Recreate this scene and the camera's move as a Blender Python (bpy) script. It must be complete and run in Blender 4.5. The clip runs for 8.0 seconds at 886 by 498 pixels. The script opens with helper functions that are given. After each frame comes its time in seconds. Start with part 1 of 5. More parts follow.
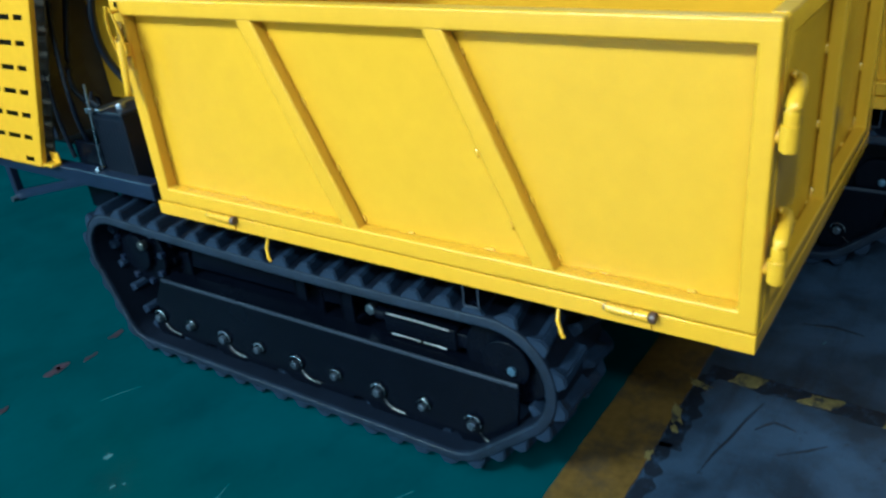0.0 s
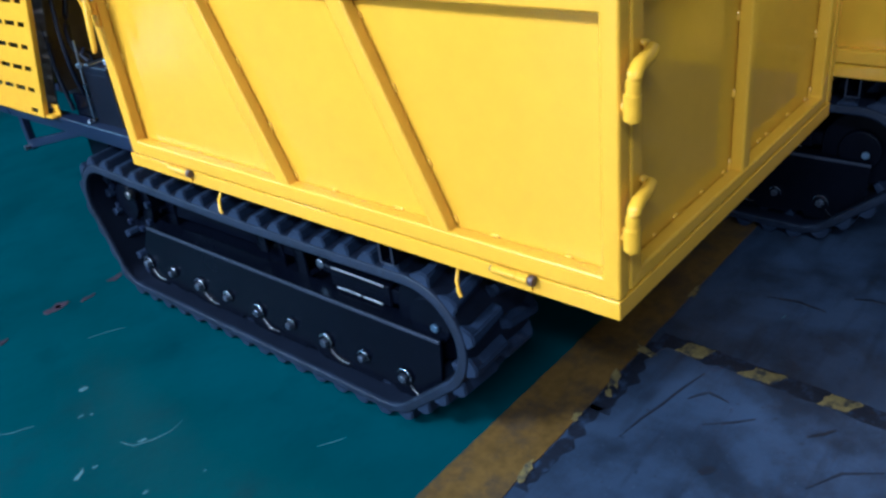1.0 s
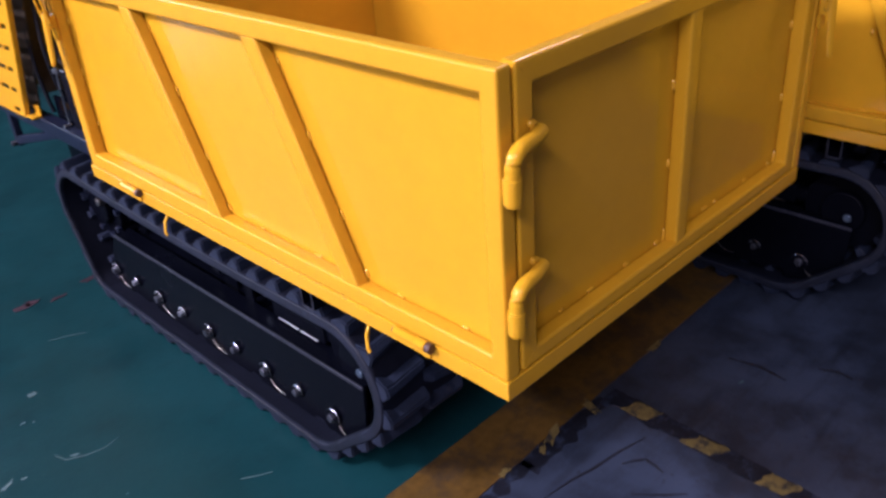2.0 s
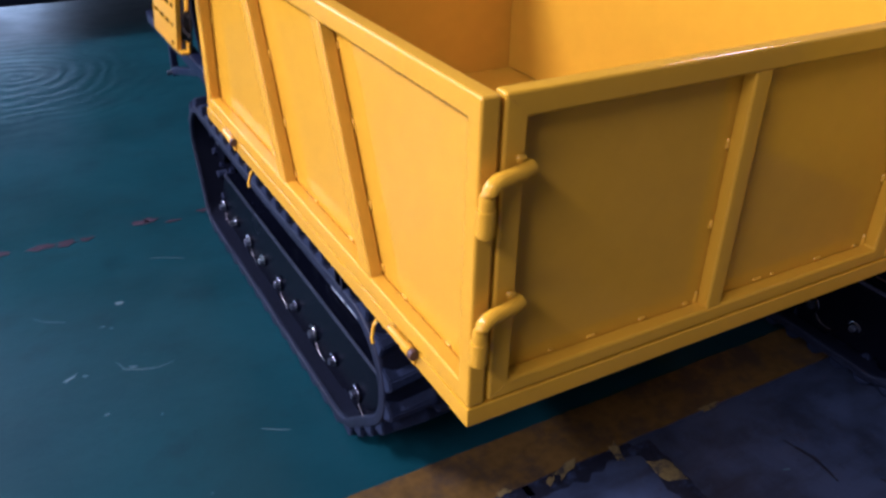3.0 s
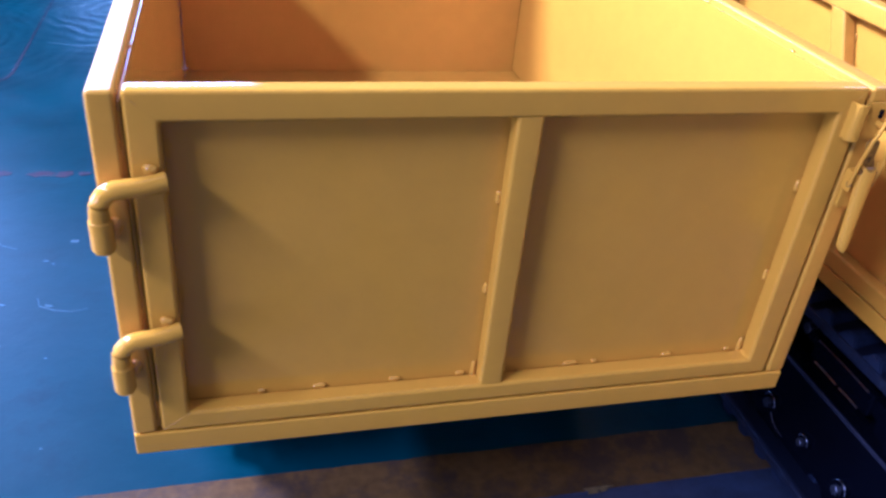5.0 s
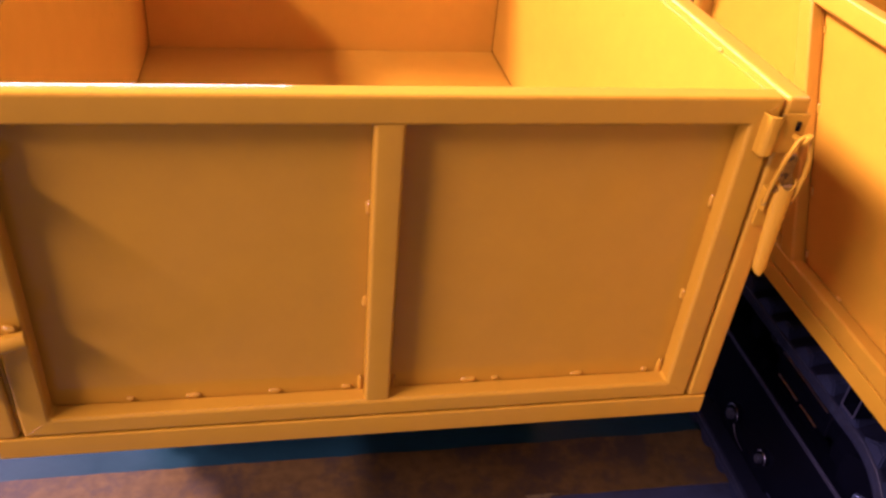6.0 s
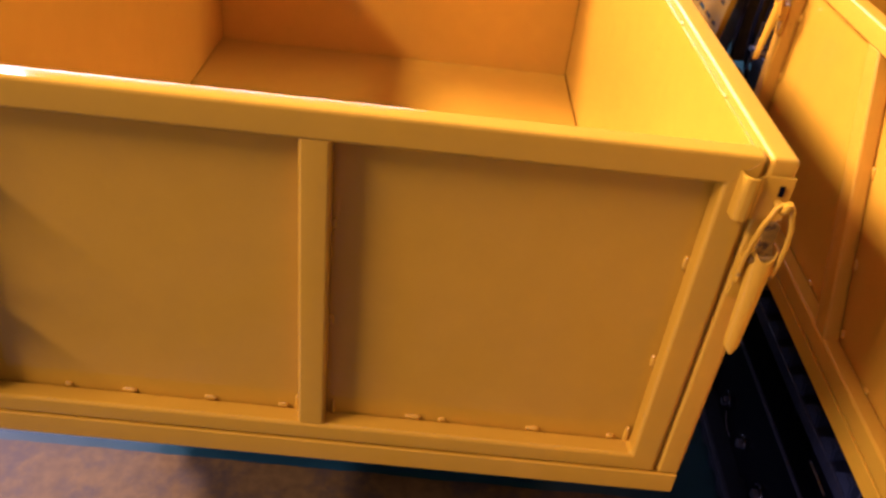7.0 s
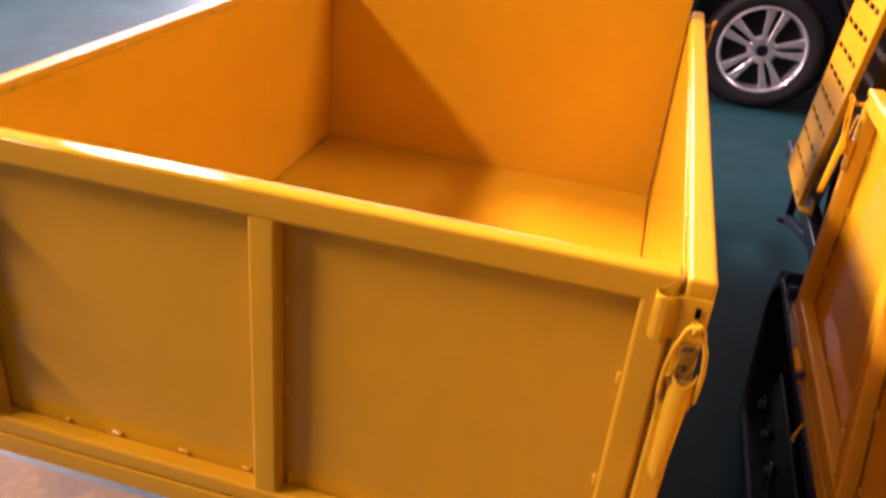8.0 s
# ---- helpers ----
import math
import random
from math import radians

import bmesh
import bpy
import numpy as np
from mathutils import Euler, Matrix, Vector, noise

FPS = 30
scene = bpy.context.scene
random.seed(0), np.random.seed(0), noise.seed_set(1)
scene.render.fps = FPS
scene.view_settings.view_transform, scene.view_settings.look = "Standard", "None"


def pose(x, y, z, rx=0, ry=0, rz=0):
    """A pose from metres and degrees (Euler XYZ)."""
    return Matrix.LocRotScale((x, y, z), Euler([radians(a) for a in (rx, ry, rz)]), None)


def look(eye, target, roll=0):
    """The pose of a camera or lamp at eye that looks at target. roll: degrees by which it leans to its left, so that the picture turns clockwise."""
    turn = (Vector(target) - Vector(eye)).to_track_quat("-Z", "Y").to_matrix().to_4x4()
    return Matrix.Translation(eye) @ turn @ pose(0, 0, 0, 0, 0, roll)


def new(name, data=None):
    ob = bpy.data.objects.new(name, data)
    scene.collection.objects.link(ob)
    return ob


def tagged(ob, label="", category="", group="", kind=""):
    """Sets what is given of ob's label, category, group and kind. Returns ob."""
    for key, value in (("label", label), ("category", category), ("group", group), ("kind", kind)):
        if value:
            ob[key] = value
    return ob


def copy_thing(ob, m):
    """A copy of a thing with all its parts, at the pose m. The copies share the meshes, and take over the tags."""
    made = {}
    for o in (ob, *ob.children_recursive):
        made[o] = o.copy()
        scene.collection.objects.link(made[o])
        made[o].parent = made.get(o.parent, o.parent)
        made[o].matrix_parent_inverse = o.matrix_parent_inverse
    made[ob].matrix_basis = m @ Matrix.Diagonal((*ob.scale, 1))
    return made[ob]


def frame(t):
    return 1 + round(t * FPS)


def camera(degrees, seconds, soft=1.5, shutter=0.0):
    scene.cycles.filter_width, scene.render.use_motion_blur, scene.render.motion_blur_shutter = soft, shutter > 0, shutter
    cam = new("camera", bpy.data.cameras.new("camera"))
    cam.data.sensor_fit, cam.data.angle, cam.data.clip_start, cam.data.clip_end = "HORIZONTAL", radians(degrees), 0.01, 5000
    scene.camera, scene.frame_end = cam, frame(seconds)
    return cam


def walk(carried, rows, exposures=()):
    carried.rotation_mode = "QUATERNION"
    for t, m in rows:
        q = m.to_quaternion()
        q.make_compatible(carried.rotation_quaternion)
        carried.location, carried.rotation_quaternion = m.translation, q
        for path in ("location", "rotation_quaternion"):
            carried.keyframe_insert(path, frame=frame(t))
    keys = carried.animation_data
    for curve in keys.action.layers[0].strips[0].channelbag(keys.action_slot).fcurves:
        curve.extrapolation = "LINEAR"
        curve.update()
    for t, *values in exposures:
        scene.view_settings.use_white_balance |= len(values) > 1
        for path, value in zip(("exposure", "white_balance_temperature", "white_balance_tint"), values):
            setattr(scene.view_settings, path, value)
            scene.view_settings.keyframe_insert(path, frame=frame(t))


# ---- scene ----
cam = camera(56.6, 8.0, soft=2.6, shutter=0.4)
PATH = [
    (0, (-1.002, -0.219, 1.159), (0.438, 0.838, 0.258), -6.1),
    (0.5, (-0.952, -0.338, 1.155), (0.428, 0.757, 0.208), -7.3),
    (1, (-0.862, -0.481, 1.149), (0.418, 0.715, 0.184), -7.1),
    (1.5, (-0.766, -0.536, 1.17), (0.48, 0.681, 0.187), -7.0),
    (1.7, (-0.72, -0.555, 1.183), (0.523, 0.665, 0.201), -6.4),
    (2.8, (-0.489, -0.681, 1.233), (0.442, 0.796, 0.258), 1.2),
    (3, (-0.449, -0.708, 1.231), (0.412, 0.794, 0.229), 1.4),
    (3.5, (-0.315, -0.729, 1.218), (0.419, 0.789, 0.142), 1.1),
    (4, (-0.161, -0.722, 1.225), (0.549, 0.817, 0.162), 3.0),
    (4.5, (-0.025, -0.719, 1.225), (0.606, 0.867, 0.183), 4.5),
    (5, (0.131, -0.763, 1.236), (0.614, 0.866, 0.18), 5.9),
    (6.3, (0.398, -0.698, 1.261), (0.713, 0.914, 0.12), 6.2),
    (6.5, (0.439, -0.684, 1.259), (0.699, 0.943, 0.125), 6.8),
    (7, (0.547, -0.672, 1.26), (0.605, 0.973, 0.124), 7.0),
    (7.5, (0.689, -0.692, 1.266), (0.51, 0.97, 0.168), 8.3),
    (8, (0.783, -0.677, 1.284), (0.402, 1.042, 0.336), 5.9),
]
# how the clip's camera shifts its exposure and white balance: seconds, stops, kelvin, tint
EXPOSURES = [
    (0.0, -0.14, 4550, -18), (0.4, 0.08, 3760, -14), (1.0, 0.08, 4500, 7), (1.3, 0.06, 5300, 21), (1.6, -0.03, 6050, 41), (3.0, -0.22, 5350, 44), (3.3, 0.04, 4600, 40),
    (3.6, 0.22, 4080, 37), (4.2, 0.38, 4100, 35), (5.2, 0.72, 4650, 66), (6.3, 0.75, 6850, 100), (7.0, 0.58, 6350, 73), (8.0, 0.80, 7700, 66),
]
walk(cam, [(t, look(eye, target, roll)) for t, eye, target, roll in PATH], EXPOSURES)


# ---- light ----
world = bpy.data.worlds.new("hall_sky")
scene.world = world
world.use_nodes = True
wn = world.node_tree
sky = wn.nodes.new("ShaderNodeTexSky")
sky.sky_type, sky.sun_disc = "NISHITA", False
sky.sun_elevation, sky.sun_rotation = radians(42), radians(265)
wn.links.new(sky.outputs[0], wn.nodes["Background"].inputs[0])
wn.nodes["Background"].inputs[1].default_value = 0.1


def lamp(name, eye, target, sx, sy, watts, colour):
    """Daylight that fills one opening of the hall; the east and roof lamps are added fill."""
    data = bpy.data.lights.new(name, "AREA")
    data.shape, data.size, data.size_y, data.energy, data.color = "RECTANGLE", sx, sy, watts, colour
    ob = new(name, data)
    ob.matrix_world = look(eye, target)
    return ob


HX0, HX1, HY0, HY1, HZ = -7.0, 8.0, -8.0, 9.0, 11.0
CORNER = (-6.8, -4.85, 4.8, 6.4)  # x from, x to, z from, z to of the window in the far wall
WIN = (-6.2, -1.2, 7.1, 8.1)   # y from, y to, z from, z to of the high window
WIN2 = (2.2, 4.8, 6.0, 7.2)   # the high window over the side of the hall
lamp("window_light", (HX0 - 0.02, -3.7, 7.6), (0.0, -3.7, 7.6), 4.8, 0.9, 960, (1.0, 0.96, 0.88))
GATE = (-5.2, -2.2, 0.0, 3.2)  # y from, y to, z from, z to of the open door in the same wall
lamp("door_light", (HX0 - 0.02, -3.7, 1.6), (0.0, -3.7, 1.6), 2.9, 3.1, 90, (1.0, 0.96, 0.88))
lamp("side_window_light", (HX0 - 0.02, 3.5, 6.6), (0.4, 0.6, 0.8), 2.5, 1.0, 1720, (1.0, 0.945, 0.83))
GATE2 = (1.2, 5.0, 0.0, 3.2)   # the second open door in that wall
lamp("second_door_light", (HX0 - 0.02, 3.1, 1.6), (0.0, 3.1, 1.6), 3.7, 3.1, 230, (1.0, 0.95, 0.86))
lamp("corner_window_light", (-5.82, HY1 + 0.02, 5.6), (0.0, 1.0, 0.8), 1.9, 1.5, 260, (0.80, 0.95, 1.0))
FAR = (-4.8, 0.4, 4.4)         # x from, x to, height of the door in the far wall
lamp("far_door_light", (-2.2, HY1 + 0.02, 2.2), (-1.3, 2.0, 0.4), 5.0, 4.2, 620, (0.62, 0.92, 0.96))
EAST = (1.8, 4.2, 6.9, 8.1)    # y from, y to, z from, z to of an unseen opening added in the east wall
# fill lamp added to brighten the inside of the left gate
lamp("east_fill_light", (HX1 + 0.02, 3.0, 7.5), (0.3, 0.7, 0.7), 2.3, 1.1, 300, (1.0, 0.96, 0.90))
# overhead fill added through an unseen gap in the roof
lamp("roof_fill_light", (0.5, -1.0, HZ + 0.02), (0.5, -1.0, 0.0), 6.0, 1.6, 25, (0.92, 0.96, 1.0))


# ---- materials ----
def nodes_of(mat):
    mat.use_nodes = True
    return mat.node_tree.nodes, mat.node_tree.links, mat.node_tree.nodes["Principled BSDF"]


def ramp(nodes, stops):
    r = nodes.new("ShaderNodeValToRGB")
    while len(r.color_ramp.elements) < len(stops):
        r.color_ramp.elements.new(0.5)
    for e, (p, c) in zip(r.color_ramp.elements, stops):
        e.position, e.color = p, (*c, 1)
    return r


def surface(name, colour, rough, metal=0.0, vary=0.12, grain=60.0, blotch=4.0, bump=0.15, bump_size=300.0,
            coat=0.0, wave=0.0, wave_size=5.0, dirt=None, dirt_size=14.0, dirt_edge=0.62, rough_vary=0.1, gloss=0.5):
    """Paint, rubber, metal: a colour with grain and blotches, specks of dirt, fine relief and a slow ripple."""
    mat = bpy.data.materials.new(name)
    nodes, links, bsdf = nodes_of(mat)
    co = nodes.new("ShaderNodeTexCoord")
    fine, slow = nodes.new("ShaderNodeTexNoise"), nodes.new("ShaderNodeTexNoise")
    fine.inputs["Scale"].default_value, slow.inputs["Scale"].default_value = grain, blotch
    fine.inputs["Detail"].default_value, slow.inputs["Detail"].default_value = 4, 5
    for n in (fine, slow):
        links.new(co.outputs["Object"], n.inputs["Vector"])
    mix = nodes.new("ShaderNodeMath")
    mix.operation = "ADD"
    links.new(fine.outputs[0], mix.inputs[0])
    links.new(slow.outputs[0], mix.inputs[1])
    half = nodes.new("ShaderNodeMath")
    half.operation, half.inputs[1].default_value = "MULTIPLY", 0.5
    links.new(mix.outputs[0], half.inputs[0])
    lo, hi = [max(0, c * (1 - vary)) for c in colour], [min(1, c * (1 + vary)) for c in colour]
    r = ramp(nodes, [(0.35, lo), (0.65, hi)])
    links.new(half.outputs[0], r.inputs[0])
    shade = r.outputs[0]
    if dirt:
        spots = nodes.new("ShaderNodeTexNoise")
        spots.inputs["Scale"].default_value, spots.inputs["Detail"].default_value = dirt_size, 8
        spots.inputs["Roughness"].default_value = 0.7
        links.new(co.outputs["Object"], spots.inputs["Vector"])
        edge = ramp(nodes, [(dirt_edge, (0, 0, 0)), (dirt_edge + 0.12, (1, 1, 1))])
        links.new(spots.outputs[0], edge.inputs[0])
        lay = nodes.new("ShaderNodeMix")
        lay.data_type = "RGBA"
        links.new(edge.outputs[0], lay.inputs["Factor"])
        links.new(shade, lay.inputs["A"])
        lay.inputs["B"].default_value = (*dirt, 1)
        shade = lay.outputs["Result"]
    links.new(shade, bsdf.inputs["Base Color"])
    rr = nodes.new("ShaderNodeMapRange")
    rr.inputs["To Min"].default_value, rr.inputs["To Max"].default_value = rough - rough_vary, rough + rough_vary
    links.new(slow.outputs[0], rr.inputs[0])
    links.new(rr.outputs[0], bsdf.inputs["Roughness"])
    bsdf.inputs["Metallic"].default_value = metal
    bsdf.inputs["Specular IOR Level"].default_value = gloss
    bsdf.inputs["Coat Weight"].default_value = coat
    bsdf.inputs["Coat Roughness"].default_value = 0.08
    relief = nodes.new("ShaderNodeTexNoise")
    relief.inputs["Scale"].default_value = bump_size
    links.new(co.outputs["Object"], relief.inputs["Vector"])
    b = nodes.new("ShaderNodeBump")
    b.inputs["Strength"].default_value, b.inputs["Distance"].default_value = bump, 0.001
    links.new(relief.outputs[0], b.inputs["Height"])
    if wave:
        swell = nodes.new("ShaderNodeTexNoise")
        swell.inputs["Scale"].default_value, swell.inputs["Detail"].default_value = wave_size, 1
        links.new(co.outputs["Object"], swell.inputs["Vector"])
        b2 = nodes.new("ShaderNodeBump")
        b2.inputs["Strength"].default_value, b2.inputs["Distance"].default_value = wave, 0.02
        links.new(swell.outputs[0], b2.inputs["Height"])
        links.new(b2.outputs[0], b.inputs["Normal"])
    links.new(b.outputs[0], bsdf.inputs["Normal"])
    return mat


YELLOW = surface("yellow_paint", (0.575, 0.303, 0.010), 0.075, rough_vary=0.02, vary=0.035, grain=25, blotch=2.5, bump=0.07, bump_size=420, wave=0.035, wave_size=5, gloss=0.30)
TUBING = surface("yellow_tube_paint", (0.575, 0.300, 0.010), 0.32, rough_vary=0.04, vary=0.045, grain=25, blotch=2.5, bump=0.10, bump_size=420, gloss=0.3)
SATIN = surface("satin_yellow_paint", (0.575, 0.297, 0.006), 0.36, vary=0.05, grain=40, blotch=3, bump=0.12, bump_size=300, gloss=0.3)
BEAD = surface("painted_weld", (0.575, 0.297, 0.010), 0.22, vary=0.1, grain=200, bump=0.5, bump_size=500)
# shade on the belt's tread and light on its side are in these colours
BELTING = surface("shaded_belt_rubber", (0.0036, 0.0054, 0.0125), 0.55, vary=0.3, grain=120, blotch=9, bump=0.3, bump_size=350, dirt=(0.008, 0.010, 0.018), dirt_size=18, gloss=0.15)
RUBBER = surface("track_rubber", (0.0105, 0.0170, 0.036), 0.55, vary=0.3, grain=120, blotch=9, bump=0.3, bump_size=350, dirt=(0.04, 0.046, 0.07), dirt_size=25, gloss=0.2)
BELTSIDE = surface("lit_belt_side_rubber", (0.0068, 0.0108, 0.0235), 0.5, vary=0.4, grain=90, blotch=16, bump=0.4, bump_size=260, dirt=(0.014, 0.021, 0.038), dirt_size=26, dirt_edge=0.56, gloss=0.3)
BLACK = surface("black_paint", (0.0016, 0.0022, 0.0050), 0.26, rough_vary=0.05, vary=0.2, grain=40, bump=0.05, bump_size=200, gloss=0.06)
# paler grey that paints the highlight along edges of black parts
EDGE_LIGHT = surface("painted_edge_highlight", (0.022, 0.026, 0.042), 0.35, vary=0.3, grain=120, blotch=14, bump=0.15, gloss=0.4)
DARKSTEEL = surface("dark_platform_paint", (0.008, 0.012, 0.030), 0.32, vary=0.2, grain=60, bump=0.1, gloss=0.4)
PLASTIC = surface("black_plastic", (0.003, 0.0045, 0.011), 0.4, vary=0.2, grain=90, bump=0.15, gloss=0.25)
ZINC = surface("zinc_plated_steel", (0.33, 0.37, 0.45), 0.28, metal=1.0, vary=0.15, grain=150, bump=0.2)
OILED = surface("worn_steel", (0.24, 0.24, 0.25), 0.35, metal=1.0, vary=0.3, grain=90, bump=0.4)
WORN = surface("worn_latch_steel", (0.26, 0.135, 0.010), 0.5, vary=0.35, grain=120, bump=0.3, dirt=(0.060, 0.030, 0.008), dirt_size=90, dirt_edge=0.50, gloss=0.2)
BLUED = surface("blue_zinc", (0.16, 0.24, 0.36), 0.32, metal=0.9, vary=0.25, grain=120, bump=0.3)
RUST = surface("brown_pin", (0.07, 0.035, 0.025), 0.5, vary=0.3, grain=150, bump=0.4)
STUD = surface("dark_bolt_steel", (0.13, 0.15, 0.20), 0.3, metal=0.9, vary=0.3, grain=120, bump=0.3)
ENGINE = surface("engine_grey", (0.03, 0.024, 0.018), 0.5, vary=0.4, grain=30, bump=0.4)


# ---- mesh helpers ----
def box(bm, x0, x1, y0, y1, z0, z1, bevel=0.003, seg=2, m=None):
    """A box with rounded edges, added to bm."""
    t = bmesh.new()
    bmesh.ops.create_cube(t, size=1)
    for v in t.verts:
        v.co = Vector(((x0 + x1) / 2 + v.co.x * (x1 - x0), (y0 + y1) / 2 + v.co.y * (y1 - y0), (z0 + z1) / 2 + v.co.z * (z1 - z0)))
    if bevel:
        bmesh.ops.bevel(t, geom=t.edges[:], offset=bevel, segments=seg, profile=0.5, affect="EDGES")
    return merge(bm, t, m)


def merge(bm, t, m=None):
    if m is not None:
        bmesh.ops.transform(t, matrix=m, verts=t.verts[:])
    data = bpy.data.meshes.new("scratch")
    t.to_mesh(data)
    t.free()
    bm.from_mesh(data)
    bpy.data.meshes.remove(data)
    return bm


def cyl(bm, a, b, r, seg=20, r2=None, bevel=0.0):
    """A cylinder or cone from a to b."""
    a, b = Vector(a), Vector(b)
    t = bmesh.new()
    bmesh.ops.create_cone(t, cap_ends=True, segments=seg, radius1=r, radius2=r if r2 is None else r2, depth=(b - a).length)
    if bevel:
        rims = [e for e in t.edges if len(e.link_faces) == 2 and max(len(f.verts) for f in e.link_faces) > 4]
        bmesh.ops.bevel(t, geom=rims, offset=bevel, segments=2, profile=0.5, affect="EDGES")
    turn = (b - a).to_track_quat("Z", "Y").to_matrix().to_4x4()
    return merge(bm, t, Matrix.Translation((a + b) / 2) @ turn)


def pipe(bm, pts, r, seg=12, close=False):
    """A round rod swept along points."""
    pts = [Vector(p) for p in pts]
    n = len(pts)
    rings = []
    up = Vector((0.31, 0.17, 0.93)).normalized()
    for i, p in enumerate(pts):
        a, b = (pts[i - 1] if i or close else p), (pts[(i + 1) % n] if i < n - 1 or close else p)
        d = (b - a).normalized()
        u = d.cross(up).normalized()
        w = u.cross(d)
        rings.append([bm.verts.new(p + r * (math.cos(k * 2 * math.pi / seg) * u + math.sin(k * 2 * math.pi / seg) * w)) for k in range(seg)])
    for i in range(n if close else n - 1):
        p, q = rings[i], rings[(i + 1) % n]
        for k in range(seg):
            bm.faces.new((p[k], p[(k + 1) % seg], q[(k + 1) % seg], q[k]))
    if not close:
        bm.faces.new(rings[0])
        bm.faces.new(rings[-1][::-1])
    bmesh.ops.recalc_face_normals(bm, faces=bm.faces[:])
    return bm


def arc(c, u, v, r, a0, a1, n=8):
    c, u, v = Vector(c), Vector(u), Vector(v)
    return [c + r * (math.cos(radians(a0 + (a1 - a0) * i / n)) * u + math.sin(radians(a0 + (a1 - a0) * i / n)) * v) for i in range(n + 1)]


def prism(bm, outline, axis, lo, hi, bevel=0.0, m=None):
    """An outline of (a, b) drawn out along an axis from lo to hi."""
    put = {"x": lambda a, b, c: (c, a, b), "y": lambda a, b, c: (a, c, b), "z": lambda a, b, c: (a, b, c)}[axis]
    t = bmesh.new()
    p = [t.verts.new(put(a, b, lo)) for a, b in outline]
    q = [t.verts.new(put(a, b, hi)) for a, b in outline]
    t.faces.new(p)
    t.faces.new(q[::-1])
    for i in range(len(p)):
        j = (i + 1) % len(p)
        t.faces.new((p[j], p[i], q[i], q[j]))
    bmesh.ops.recalc_face_normals(t, faces=t.faces[:])
    if bevel:
        bmesh.ops.bevel(t, geom=t.edges[:], offset=bevel, segments=2, profile=0.5, affect="EDGES")
    return merge(bm, t, m)


def ring(bm, axis, outer, inner, lo, hi, bevel):
    """A flat frame of tube: the outer rectangle (a0, a1, b0, b1) less the inner one, drawn out along an axis from lo to hi."""
    put = {"x": lambda a, b, c: (c, a, b), "y": lambda a, b, c: (a, c, b)}[axis]
    t = bmesh.new()

    def rect(q, c):
        return [t.verts.new(put(a, b, c)) for a, b in ((q[0], q[2]), (q[1], q[2]), (q[1], q[3]), (q[0], q[3]))]
    o0, o1, i0, i1 = rect(outer, lo), rect(outer, hi), rect(inner, lo), rect(inner, hi)
    for k in range(4):
        j = (k + 1) % 4
        for p, q in ((o0, i0), (i0, i1), (i1, o1), (o1, o0)):
            t.faces.new((p[k], p[j], q[j], q[k]))
    bmesh.ops.recalc_face_normals(t, faces=t.faces[:])
    keep = [e for e in t.edges if abs(e.calc_face_angle(0)) > 0.5]
    bmesh.ops.bevel(t, geom=keep, offset=bevel, segments=3, profile=0.5, affect="EDGES")
    return merge(bm, t)


def mesh_of(name, bm, material, angle=50):
    data = bpy.data.meshes.new(name)
    bm.to_mesh(data)
    bm.free()
    data.polygons.foreach_set("use_smooth", [True] * len(data.polygons))
    data.materials.append(material)
    # normals weighted by area, so that broad faces stay flat up to their rounded edges
    faces = [[] for _ in data.vertices]
    for p in data.polygons:
        for v in p.vertices:
            faces[v].append(p.index)
    normal = [p.normal.copy() for p in data.polygons]
    area = [p.area for p in data.polygons]
    least, out = math.cos(radians(angle)), []
    for p in data.polygons:
        n0 = normal[p.index]
        for v in p.vertices:
            n = Vector((0, 0, 0))
            for g in faces[v]:
                if n0.dot(normal[g]) > least:
                    n += normal[g] * area[g]
            out.append(n.normalized() if n.length > 1e-12 else n0)
    data.normals_split_custom_set(out)
    return data


def part(name, bm, material, parent, label="", m=None):
    """One mesh object under a thing or under a part."""
    ob = new(name, bm if isinstance(bm, bpy.types.Mesh) else mesh_of(name, bm, material))
    ob.parent = parent
    if m is not None:
        ob.matrix_basis = m
    return tagged(ob, label=label)


def thing(name, label, category, group="", kind=""):
    return tagged(new(name), label, category, group, kind)


def setting(name, bm, material, label, category):
    return tagged(new(name, mesh_of(name, bm, material)), label, category, "", "structure")


def bead_mesh(seed):
    """A lump of weld, about 1 cm long."""
    rnd = random.Random(seed)
    t = bmesh.new()
    bmesh.ops.create_icosphere(t, subdivisions=2, radius=1)
    off = Vector((rnd.random(), rnd.random(), rnd.random())) * 20
    for v in t.verts:
        v.co = v.co * (1 + 0.6 * noise.noise(v.co * 1.8 + off))
        v.co = Vector((v.co.x * 0.0070, v.co.y * 0.0042, v.co.z * 0.0050))
    return mesh_of("weld_bead", t, BEAD, 80)


BEADS = [bead_mesh(i) for i in range(5)]


def weld(parent, place, along="x", size=1.0, i=0):
    turn = {"x": (0, 0, 0), "y": (0, 0, 90), "z": (0, 90, 0)}[along]
    part("weld_bead", BEADS[i % 5], None, parent, "", pose(*place, *turn) @ Matrix.Scale(size, 4))


